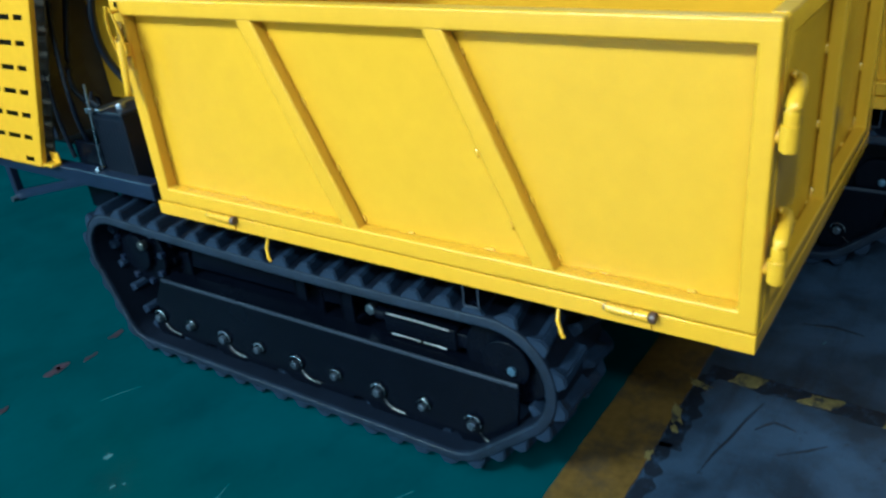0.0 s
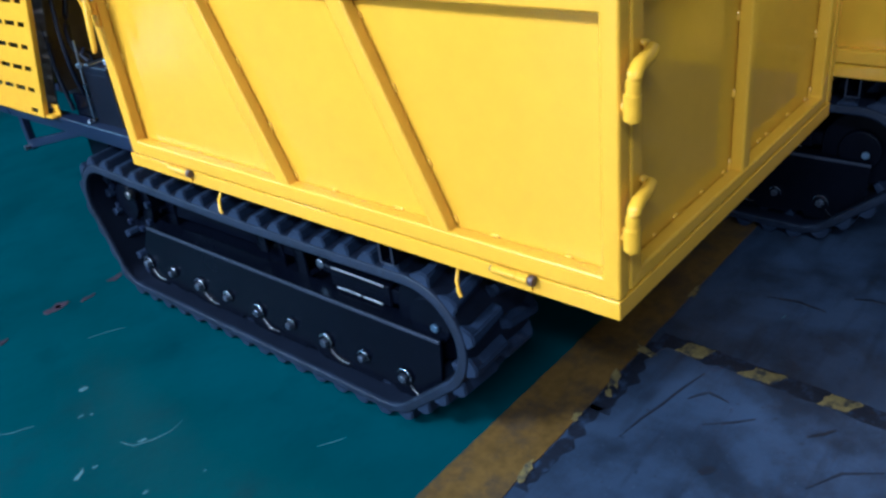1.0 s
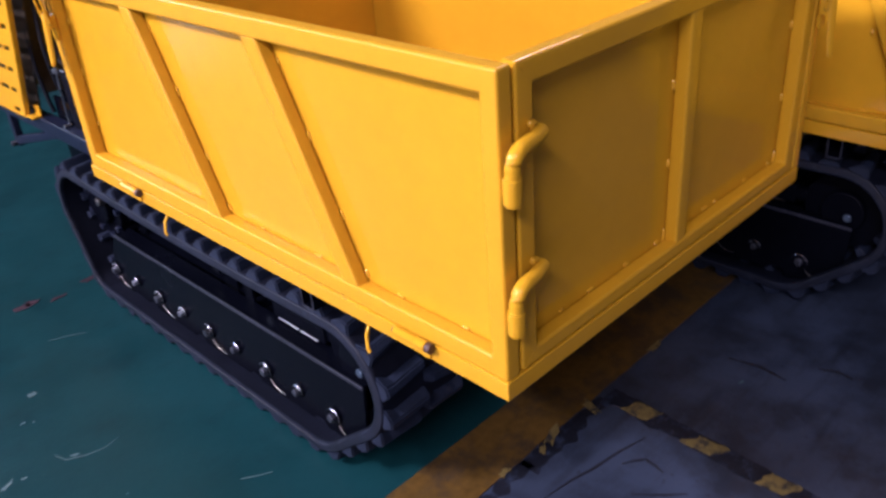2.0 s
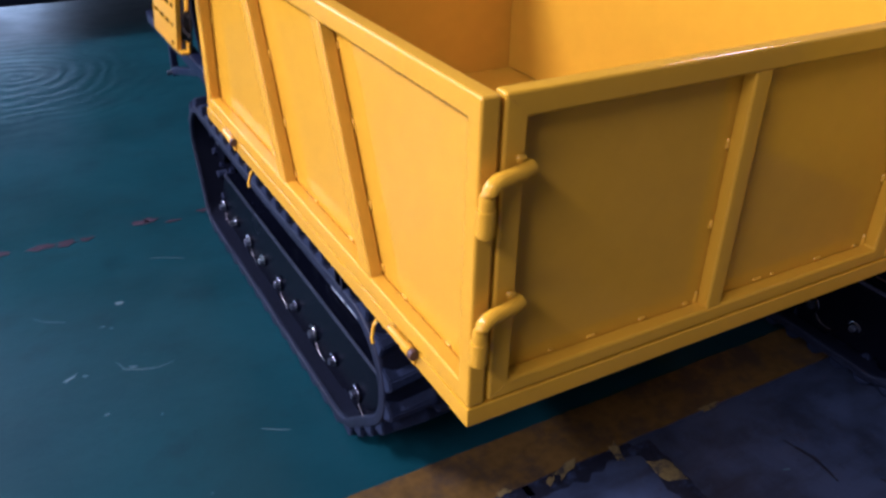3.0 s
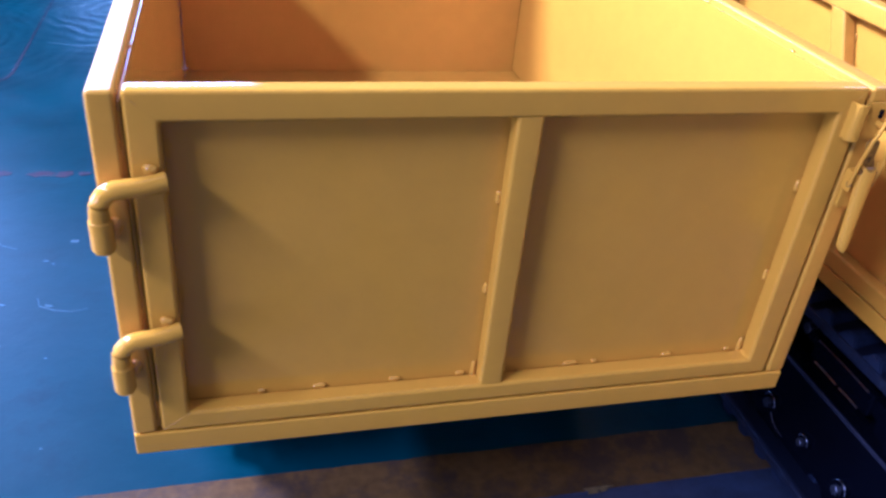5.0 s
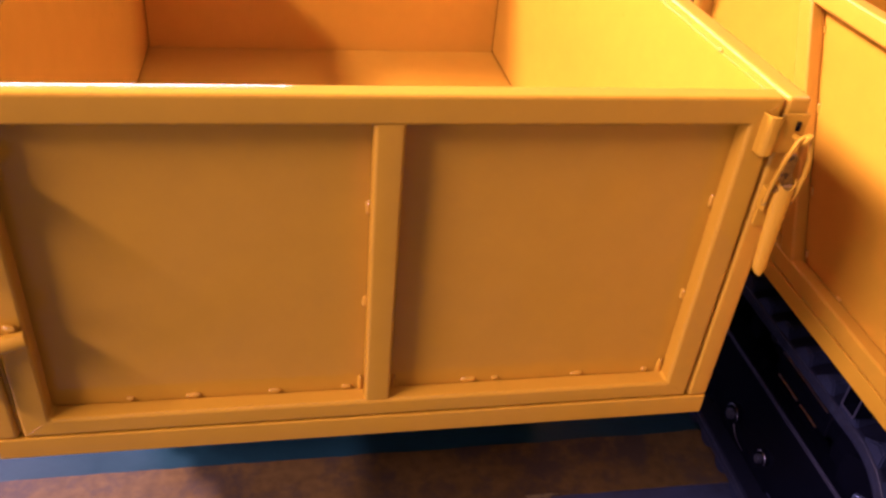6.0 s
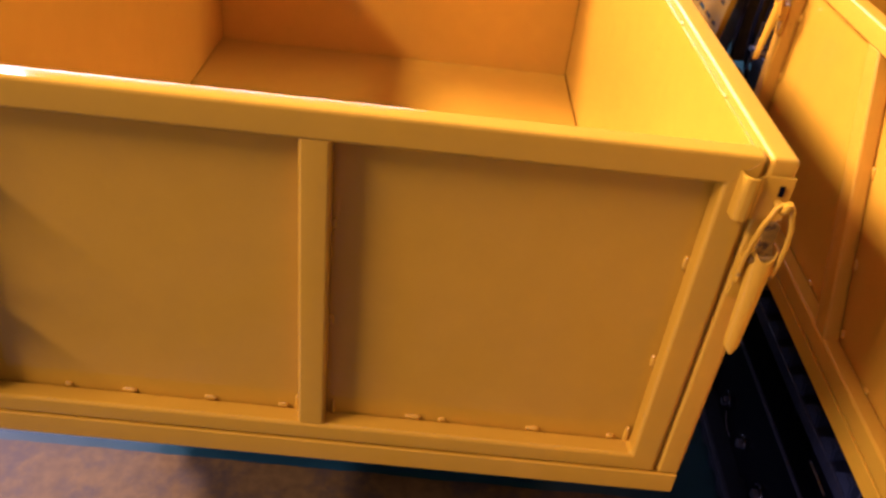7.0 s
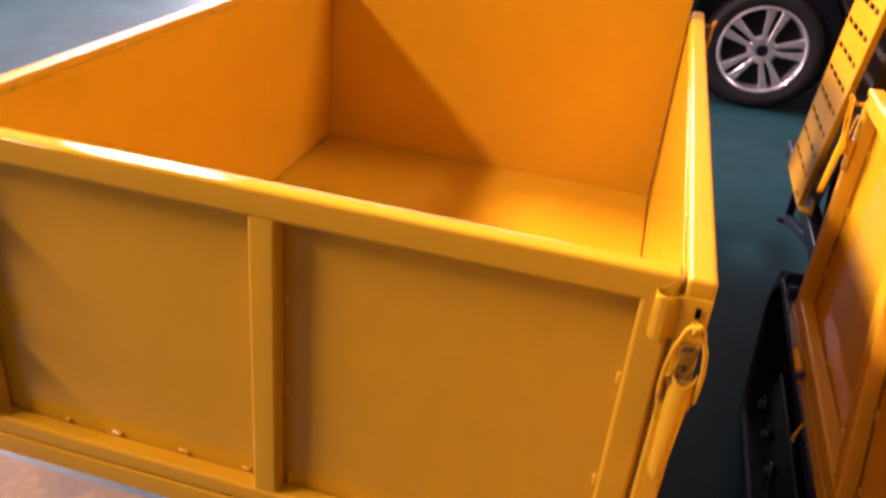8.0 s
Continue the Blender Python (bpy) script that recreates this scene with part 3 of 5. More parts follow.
def tailgate(root):
    f = bmesh.new()
    x0, x1 = 0.0320, 0.8555
    left, right = 0.0647, 0.8225
    ring(f, "y", (x0, x1, ZS + 0.001, ZT), (left, right, ZS + 0.027, ZT - TB), 0.0, 0.0260, 0.0048)
    gate = part("tailgate", f, YELLOW, root, "yellow tailgate with tube frame and middle post")
    p = box(bmesh.new(), x0 + 0.006, x1 - 0.006, 0.0265, 0.0295, ZS + 0.004, ZT - 0.012, 0.0010)
    part("panel", p, YELLOW, gate)
    r = bmesh.new()
    box(r, 0.4255, 0.4575, 0.0012, 0.0256, ZS + 0.024, ZT - TB + 0.004, 0.0048)
    part("middle_post", r, YELLOW, gate)
    for xa, xb, za, zb in ((x0 + 0.002, left - 0.001, ZS + 0.003, ZS + 0.026), (x1 - 0.002, right + 0.001, ZS + 0.003, ZS + 0.026),
                           (x0 + 0.002, left - 0.001, ZT - 0.003, ZT - TB + 0.001), (x1 - 0.002, right + 0.001, ZT - 0.003, ZT - TB + 0.001)):
        weld_run(gate, (xa, 0.0008, za), (xb, 0.0008, zb), 0.0016, za)
    zf = ZS + 0.029
    for k, (x, n) in enumerate(((0.150, 0.9), (0.222, 1.7), (0.318, 1.5), (0.405, 1.3), (0.560, 2.0), (0.595, 0.9), (0.705, 1.7), (0.800, 1.0))):
        tack(gate, (x, 0.0247, zf), "x", n, k)
    for k, z in enumerate((0.792, 0.664)):
        tack(gate, (0.4247, 0.0240, z), "z", 1.6, k)
        tack(gate, (0.4583, 0.0247, z + 0.004), "z", 1.4, k + 2)
        tack(gate, (right - 0.0008, 0.0240, z - 0.008 * k), "z", 1.7, k + 3)
    for x, s in ((0.4220, 1.3), (0.4640, 1.1), (right - 0.0045, 1.3)):
        tack(gate, (x, 0.0225, zf + 0.004), "z", 2.4 * s, int(s * 10))
    # hidden strips added behind the side slits to stop light leaking through
    for xa, xb in ((0.0302, 0.062), (0.8275, 0.8560)):
        part("slit_light_block", box(bmesh.new(), xa, xb, 0.0298, 0.0325, ZS + 0.012, ZT - 0.014, 0.0008), YELLOW, gate)
    # bent pipe hinges on the post and their sleeves on the side gate
    for z in (0.838, 0.654):
        b = bmesh.new()
        pts = [(0.066, -0.009, z + 0.005), (0.045, -0.015, z + 0.003)] + \
            [Vector((0.024, -0.0180, z - 0.020)) + 0.022 * Vector((-math.sin(a), 0, math.cos(a))) for a in (0.0, 0.25, 0.5, 0.8, 1.1, 1.35, 1.57)] + \
            [(0.002, -0.0180, z - 0.05), (0.002, -0.0180, z - 0.066)]
        pipe(b, pts, 0.0100, 18)
        part("hinge_pipe", b, YELLOW, gate)
        s = bmesh.new()
        cyl(s, (0.002, -0.0170, z - 0.064), (0.002, -0.0170, z - 0.031), 0.0118, 22, bevel=0.0010)
        part("hinge_sleeve", s, YELLOW, gate)
        weld(gate, (0.052, -0.006, z + 0.017), "x", 1.1, 1)
        weld(gate, (0.012, -0.002, z - 0.05), "z", 1.6, 2)
        weld(gate, (0.056, -0.004, z - 0.006), "x", 1.0, 4)
    # hooked strap that the latch holds, and the latch on the side gate's post
    b = bmesh.new()
    fold = [(0.8850, -0.0060), (0.8560, -0.0060), (0.8525, -0.0085), (0.8495, -0.0135), (0.8460, -0.0150), (0.8400, -0.0150), (0.8365, -0.0130), (0.8345, -0.0085), (0.8340, 0.0012)]
    prism(b, fold + [(x + (0.003 if i > 3 else 0.0), y + 0.0030) for i, (x, y) in reversed(list(enumerate(fold)))], "z", 0.871, 0.917, 0.0008)
    part("latch_strap", b, YELLOW, gate)
    draw_latch(gate, pose(0.872, -0.006, 0.862, 0, 0, 180))
    return gate


def headboard(root):
    b = box(bmesh.new(), 0.0316, W - 0.0316, 1.215, 1.222, ZS - 0.01, 1.05, 0.001)
    board = part("headboard", b, YELLOW, root, "yellow fixed front wall of the load box")
    part("top_rail", box(bmesh.new(), 0.036, W - 0.036, 1.222, 1.255, 1.017, 1.05, 0.004), YELLOW, board)
    for x in (0.0305, 0.43, W - 0.0305 - TB):
        part("post", box(bmesh.new(), x, x + TB, 1.2225, 1.2545, ZS, 1.02, 0.004), YELLOW, board)


def load_base(root):
    b = bmesh.new()
    box(b, 0, W, 0.0, 0.05, ZB, ZS - 0.0016, 0.0025)
    box(b, 0, W, 1.225, 1.276, ZB, ZS - 0.0025, 0.003)
    box(b, 0.0006, 0.05, 0.045, 1.23, ZB + 0.0006, ZS - 0.0018, 0.002)
    box(b, W - 0.05, W - 0.0006, 0.045, 1.23, ZB + 0.0006, ZS - 0.003, 0.003)
    base = part("base_frame", b, YELLOW, root, "yellow base frame under the load box")
    p = bmesh.new()
    box(p, 0.0320, W - 0.0320, 0.0335, 1.2120, ZS - 0.012, ZS + 0.002, 0.0008)
    part("floor_plate", p, YELLOW, base)
    for x in (0.03, W - 0.03):
        s = -1 if x < 0.4 else 1
        for y in (0.955, 0.30):
            h = bmesh.new()
            pipe(h, [(x, y + 0.012, ZB + 0.01), (x + s * 0.012, y + 0.012, ZB - 0.012), (x + s * 0.024, y + 0.008, ZB - 0.026),
                     (x + s * 0.033, y - 0.002, ZB - 0.042), (x + s * 0.033, y - 0.006, ZB - 0.050)], 0.0034, 8)
            part("rope_hook", h, YELLOW, base)
    # open ends of the square cross tube that carries the box
    for s in (0, 1):
        def mx(a, c):
            return (W - c, W - a) if s else (a, c)
        c = bmesh.new()
        box(c, *mx(0.014, 0.30), 0.462, 0.4645, 0.4185, 0.470, 0.0006, 1)
        box(c, *mx(0.014, 0.30), 0.4925, 0.495, 0.4185, 0.470, 0.0006, 1)
        box(c, *mx(0.0145, 0.30), 0.4643, 0.4927, 0.4187, 0.4212, 0.0006, 1)
        tube = part("cross_tube", c, BLACK, base, "black square tube under the load box")
        # thin grey rim, coloured as if light caught the cut edge
        c = bmesh.new()
        box(c, *mx(0.0125, 0.0145), 0.4618, 0.4647, 0.4183, 0.4675, 0.0005, 1)
        box(c, *mx(0.0125, 0.0145), 0.4923, 0.4952, 0.4183, 0.4675, 0.0005, 1)
        box(c, *mx(0.0125, 0.0145), 0.4645, 0.4925, 0.4181, 0.4210, 0.0005, 1)
        part("tube_rim_light", c, EDGE_LIGHT, tube, "grey rim for the light on the tube's cut edge")
    for x in (0.27, W - 0.27):
        c = bmesh.new()
        box(c, x - 0.03, x + 0.03, 0.08, 1.22, ZB - 0.07, ZB + 0.002, 0.004)
        part("subframe_beam", c, BLACK, base, "black beam under the load box")


# ---- rubber tracks ----
FRONT, REAR, RIM, REAR_RIM = (1.553, 0.272), (0.462, 0.258), 0.128, 0.135
BELT = 0.020


def track_path(n_arc=26):
    """The belt's outer line as a closed loop of (y, z): front wheel, top run, rear wheel, bottom run."""
    pts = []
    r = RIM
    f, b = FRONT, REAR
    for i in range(n_arc + 1):                       # front wheel, from below round to the top
        a = radians(-30 + 120 * i / n_arc)
        pts.append((f[0] + r * math.cos(a), f[1] + r * math.sin(a)))
    for i in range(1, 30):
        u = i / 30
        pts.append((f[0] + (b[0] - f[0]) * u, f[1] + r + (b[1] + REAR_RIM - f[1] - r) * u - 0.010 * math.sin(math.pi * u)))
    for i in range(n_arc + 1):
        a = radians(90 + 135 * i / n_arc)
        pts.append((b[0] + REAR_RIM * math.cos(a), b[1] + REAR_RIM * math.sin(a)))
    low = 0.021
    c0, c1, rr, r1 = (0.580, low + 0.130), (1.53, low + 0.085), 0.130, 0.085
    for i in range(7):
        a = radians(226 + 44 * i / 6)
        pts.append((c0[0] + rr * math.cos(a), c0[1] + rr * math.sin(a)))
    for i in range(1, 24):
        pts.append((c0[0] + (c1[0] - c0[0]) * i / 24, low))
    for i in range(7):
        a = radians(270 + 60 * i / 6)
        pts.append((c1[0] + r1 * math.cos(a), c1[1] + r1 * math.sin(a)))
    return pts


def even_loop(pts, n):
    """n points at even steps along the closed loop, with their outward normals."""
    p = [Vector((0, *q)) for q in pts]
    lengths = [(p[(i + 1) % len(p)] - p[i]).length for i in range(len(p))]
    total, out = sum(lengths), []
    for k in range(n):
        s, i = total * k / n, 0
        while s > lengths[i]:
            s -= lengths[i]
            i += 1
        a, b = p[i], p[(i + 1) % len(p)]
        d = (b - a).normalized()
        out.append((a + d * s, d, Vector((0, d.z, -d.y))))
    return out


def lug_mesh(side):
    """One half of a chevron: a slanting rubber block, tapered towards its top. x across, y along, z outwards."""
    t = bmesh.new()
    foot = [(-0.001, -0.022), (0.076, -0.014), (0.1015, -0.030), (0.1015, 0.027), (0.076, 0.020), (-0.001, 0.006)]
    top = [(0.004, -0.016), (0.076, -0.006), (0.0985, -0.005), (0.0985, 0.015), (0.074, 0.012), (0.004, 0.000)]
    lo = [t.verts.new((side * x, y, -0.004)) for x, y in foot]
    hi = [t.verts.new((side * x, y, 0.022 - 0.03 * x)) for x, y in top]
    t.faces.new(lo)
    t.faces.new(hi)
    for i in range(6):
        j = (i + 1) % 6
        t.faces.new((lo[i], lo[j], hi[j], hi[i]))
    bmesh.ops.recalc_face_normals(t, faces=t.faces[:])
    bmesh.ops.bevel(t, geom=t.edges[:], offset=0.0030, segments=2, affect="EDGES")
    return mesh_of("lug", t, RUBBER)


LUGS = {1: lug_mesh(1), -1: lug_mesh(-1)}
GUIDE = mesh_of("guide_lug", prism(bmesh.new(), [(-0.012, -BELT + 0.002), (0.012, -BELT + 0.002), (0.007, -BELT - 0.022), (-0.007, -BELT - 0.022)],
                                   "x", -0.052, 0.052, 0.003), RUBBER)


def track(root, x0, x1, outer):
    """A rubber track: belt with lugs, wheels, guide plate with rollers, bolts and tensioner. outer: the side of the outer face, -1 or 1."""
    xm, half = (x0 + x1) / 2, (x1 - x0) / 2
    loop = even_loop(track_path(), 150)
    b = bmesh.new()
    prof = [(-half, -0.004), (-half + 0.006, 0.0), (half - 0.006, 0.0), (half, -0.004), (half, -BELT), (-half, -BELT)]
    rings = [[b.verts.new(Vector((xm + x, p.y, p.z)) + n * h) for x, h in prof] for p, d, n in loop]
    for p, q in zip(rings, rings[1:] + rings[:1]):
        for k in range(6):
            b.faces.new((p[k], p[(k + 1) % 6], q[(k + 1) % 6], q[k]))
    bmesh.ops.recalc_face_normals(b, faces=b.faces[:])
    # the tread is coloured darker than the side to carry its shade
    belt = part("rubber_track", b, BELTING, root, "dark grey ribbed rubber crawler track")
    lip = bmesh.new()
    # the moulded side of the belt, with a rounded rim towards the wheels
    side_prof = [(0.0008, -0.003), (0.0030, -0.005), (0.0030, -0.014), (0.0042, -0.017), (0.0042, -0.0215), (0.0020, -0.0235), (-0.0060, -0.0235), (-0.0060, -0.003)]
    rings = [[lip.verts.new(Vector((xm + outer * (half + x), p.y, p.z)) + n * h) for x, h in side_prof] for p, d, n in loop]
    for p, q in zip(rings, rings[1:] + rings[:1]):
        for k in range(8):
            lip.faces.new((p[k], p[(k + 1) % 8], q[(k + 1) % 8], q[k]))
    bmesh.ops.recalc_face_normals(lip, faces=lip.faces[:])
    part("belt_edge", lip, BELTSIDE, belt, "worn blue-grey side of the track, toned lighter as its lit face")
    for k in range(46):
        for side in (1, -1):
            q, d, n = even_loop_at(k + (0.0 if side == 1 else 0.5))
            m = Matrix(((1, d.x, n.x, xm), (0, d.y, n.y, q.y), (0, d.z, n.z, q.z), (0, 0, 0, 1)))
            part("lug", LUGS[side], None, belt, "", m)

    for k in range(46):
        q, d, n = even_loop_at(k)
        m = Matrix(((1, d.x, n.x, xm), (0, d.y, n.y, q.y), (0, d.z, n.z, q.z), (0, 0, 0, 1)))
        part("guide_lug", GUIDE, None, belt, "", m)

    def fx(a, c):
        """From the outer face inwards."""
        return (x0 + 0.020 + a, x0 + 0.020 + c) if outer < 0 else (x1 - 0.020 - c, x1 - 0.020 - a)
    # wheels
    for (y, z), r, name in ((FRONT, RIM - BELT - 0.004, "drive_sprocket"), (REAR, REAR_RIM - BELT - 0.004, "idler_wheel")):
        w, teeth = bmesh.new(), []
        a, c = fx(0.045, 0.135)
        cyl(w, (a, y, z), (c, y, z), r - 0.012, 40, bevel=0.006)
        if name == "drive_sprocket":
            for k in range(14):
                t = k * 2 * math.pi / 14
                teeth.append(box(bmesh.new(), a + 0.02, c - 0.02, -0.008, 0.008, r - 0.02, r + 0.002, 0.003, 1,
                                 pose(0, y, z) @ Matrix.Rotation(t, 4, "X")))
        wheel = part(name, w, BLACK, root)
        for t in teeth:
            part("tooth", t, BLACK, wheel)
        hub = bmesh.new()
        a, c = fx(0.028, 0.05)
        cyl(hub, (a, y, z), (c, y, z), 0.052, 32, bevel=0.004)
        part("hub", hub, BLACK, wheel)
        if name == "drive_sprocket":
            for k in range(9):
                t = k * 2 * math.pi / 9 + 0.3
                g = bmesh.new()
                a, c = fx(0.036, 0.05)
                cyl(g, (a, y + 0.086 * math.cos(t), z + 0.086 * math.sin(t)), (c, y + 0.086 * math.cos(t), z + 0.086 * math.sin(t)), 0.0095, 6, bevel=0.0012)
                part("bolt", g, DARKSTEEL, wheel)
            g = bmesh.new()
            a, c = fx(0.012, 0.032)
            cyl(g, (a, y - 0.05, z + 0.035), (c, y - 0.05, z + 0.035), 0.012, 20, bevel=0.003)
            part("plug", g, OILED, wheel, "worn steel plug")
    # guide frame
    g = bmesh.new()
    a, c = fx(0.012, 0.020)
    low, high = 0.056, 0.222
    edge = [(1.500, 0.150), (1.455, high), (0.425, high + 0.006), (0.437, low + 0.03), (0.470, low)]
    y = 0.533
    while y < 1.45:
        edge += [(y + 0.035, low), (y + 0.045, low + 0.012), (y + 0.075, low + 0.012), (y + 0.085, low)]
        y += 0.239
    edge += [(1.46, low + 0.01)]
    edge = [(p, min(q, high + 0.01)) for p, q in edge]
    prism(g, edge[::-1], "x", a, c, 0.0015)
    frame_ = part("track_frame", g, BLACK, root, "glossy black track guide plate")
    f = bmesh.new()
    a, c = fx(0.013, 0.060)
    prism(f, [(1.452, high - 0.004), (1.452, high + 0.004), (0.428, high + 0.010), (0.428, high + 0.002)], "x", a, c, 0.0015)
    part("flange", f, BLACK, frame_)
    # thin grey strip painted as the plate's edge highlight
    f = bmesh.new()
    a, c = fx(0.0105, 0.0145)
    prism(f, [(1.453, high - 0.002), (1.453, high + 0.0055), (0.427, high + 0.0115), (0.427, high + 0.004)], "x", a, c, 0.001)
    part("plate_edge_light", f, EDGE_LIGHT, frame_, "grey strip for the highlight on the guide plate's top edge")
    f = bmesh.new()
    a, c = fx(0.062, 0.14)
    box(f, a, c, 0.50, 1.43, 0.075, 0.205, 0.004)
    part("frame_beam", f, BLACK, frame_)
    k = 0
    y = 0.533
    while y < 1.52:
        big = k % 2 == 0
        if big:
            w = bmesh.new()
            a, c = fx(0.022, 0.16)
            cyl(w, (a, y, low + 0.012), (c, y, low + 0.012), 0.052, 28, bevel=0.006)
            part("road_roller", w, BLACK, frame_)
        s = bmesh.new()
        a, c = fx(0.006, 0.013)
        z = 0.108 if big else 0.112
        cyl(s, (a, y, z), (c, y, z), 0.0195 if big else 0.0155, 24, bevel=0.002)
        part("washer", s, BLACK, frame_)
        s = bmesh.new()
        a, c = fx(-0.004, 0.008)
        cyl(s, (a, y, z), (c, y, z), 0.0105 if big else 0.0085, 6, bevel=0.0015)
        part("roller_bolt", s, STUD, frame_, "dark worn steel bolt head")
        if big:
            # thin bright arc modelled as the glint along the roller's edge
            s = bmesh.new()
            xx = fx(0.007, 0.007)[0]
            pipe(s, [(xx, y - 0.014, z - 0.016), (xx, y - 0.022, z - 0.026), (xx, y - 0.034, z - 0.033), (xx, y - 0.048, z - 0.036), (xx, y - 0.066, z - 0.035)], 0.0007, 6)
            part("roller_glint", s, OILED, frame_, "thin bright arc for the glint on the roller's edge")
        # half ring of bright wire shaped as the bolt seat's highlight
        s = bmesh.new()
        xx, q = fx(0.0055, 0.0055)[0], 0.0195 if big else 0.0155
        pipe(s, [(xx, y + q * math.cos(radians(w)), z + q * math.sin(radians(w))) for w in range(20, 200, 15)], 0.0010, 6)
        part("ring", s, ZINC, frame_, "bright half ring for the highlight on the bolt seat's rim")
        y += 0.1195
        k += 1
    # idler bolt, tension cylinder and brackets
    s = bmesh.new()
    a, c = fx(0.022, 0.052)
    cyl(s, (a, 0.446, 0.250), (c, 0.446, 0.250), 0.0098, 6, bevel=0.001)
    bolt = part("idler_bolt", s, BLUED, frame_, "large blue zinc-plated bolt head")
    s = bmesh.new()
    a, c = fx(0.030, 0.054)
    cyl(s, (a, 0.446, 0.250), (c, 0.446, 0.250), 0.0140, 24, bevel=0.002)
    part("washer", s, STUD, bolt, "dark steel washer stack")
    s = bmesh.new()
    a, c = fx(0.05, 0.10)
    box(s, a, c, 0.585, 0.765, 0.236, 0.286, 0.005)
    box(s, a + 0.006, c - 0.006, 0.56, 0.59, 0.245, 0.278, 0.004)
    cyl(s, ((a + c) / 2, 0.765, 0.262), ((a + c) / 2, 0.80, 0.262), 0.014, 16, bevel=0.001)
    part("tensioner", s, BLACK, frame_)
    x = fx(0.049, 0.049)[0]
    for ya, yb, z, mat in ((0.60, 0.755, 0.2845, OILED), (0.61, 0.665, 0.2375, OILED), (0.675, 0.745, 0.2375, OILED)):
        s = pipe(bmesh.new(), [(x, ya, z), (x, (ya + yb) / 2, z + 0.001), (x, yb, z)], 0.0018, 6)
        part("edge_trim", s, mat, frame_, "bare bright steel edge")
    s = bmesh.new()
    a, c = fx(0.075, 0.084)
    cyl(s, (a - 0.01, 0.815, 0.268), (c, 0.815, 0.268), 0.013, 6, bevel=0.002)
    part("frame_bolt", s, ZINC, frame_, "zinc-plated bolt head")
    s = cyl(bmesh.new(), (a - 0.01, 0.939, 0.330), (c, 0.939, 0.330), 0.013, 6, bevel=0.002)
    part("frame_bolt", s, ZINC, frame_, "zinc-plated bolt head")
    for yy, z0, z1 in ((0.885, 0.22, 0.385), (0.505, 0.33, 0.465), (1.02, 0.25, 0.36)):
        s = bmesh.new()
        a, c = fx(0.058, 0.13)
        box(s, a, c, yy - 0.006, yy + 0.006, z0, z1, 0.002)
        box(s, a, a + 0.008, yy - 0.03, yy + 0.006, z0, z1, 0.002)
        part("bracket", s, BLACK, frame_)
    s = bmesh.new()
    a, c = fx(0.09, 0.10)
    prism(s, [(0.90, 0.24), (1.42, 0.23), (1.40, 0.31), (1.10, 0.34), (0.96, 0.36)], "x", a, c, 0.002)
    part("inner_plate", s, BLACK, frame_)
    s = bmesh.new()
    x = fx(0.085, 0.085)[0]
    pipe(s, [(x, 1.00, 0.305), (x, 1.02, 0.312), (x, 1.04, 0.300), (x, 1.055, 0.308)], 0.004, 6)
    part("wire_end", s, ZINC, frame_, "bright twist of wire")


LUG_STEPS = None


def even_loop_at(k):
    """The place, direction and outward normal at step k of 46 along the belt's outer line; halves allowed."""
    global LUG_STEPS
    if LUG_STEPS is None:
        LUG_STEPS = even_loop(track_path(), 92)
    p, d, n = LUG_STEPS[int(round(k * 2)) % 92]
    return p, d, n


def chassis(root):
    b = bmesh.new()
    for x in (0.24, W - 0.24):
        box(b, x - 0.03, x + 0.03, 0.42, 1.75, 0.24, 0.40, 0.004)
    for y in (0.55, 1.0, 1.45):
        box(b, 0.14, W - 0.14, y - 0.03, y + 0.03, 0.20, 0.27, 0.004)
    part("chassis", b, BLACK, root)


SLOT_ROWS = 9


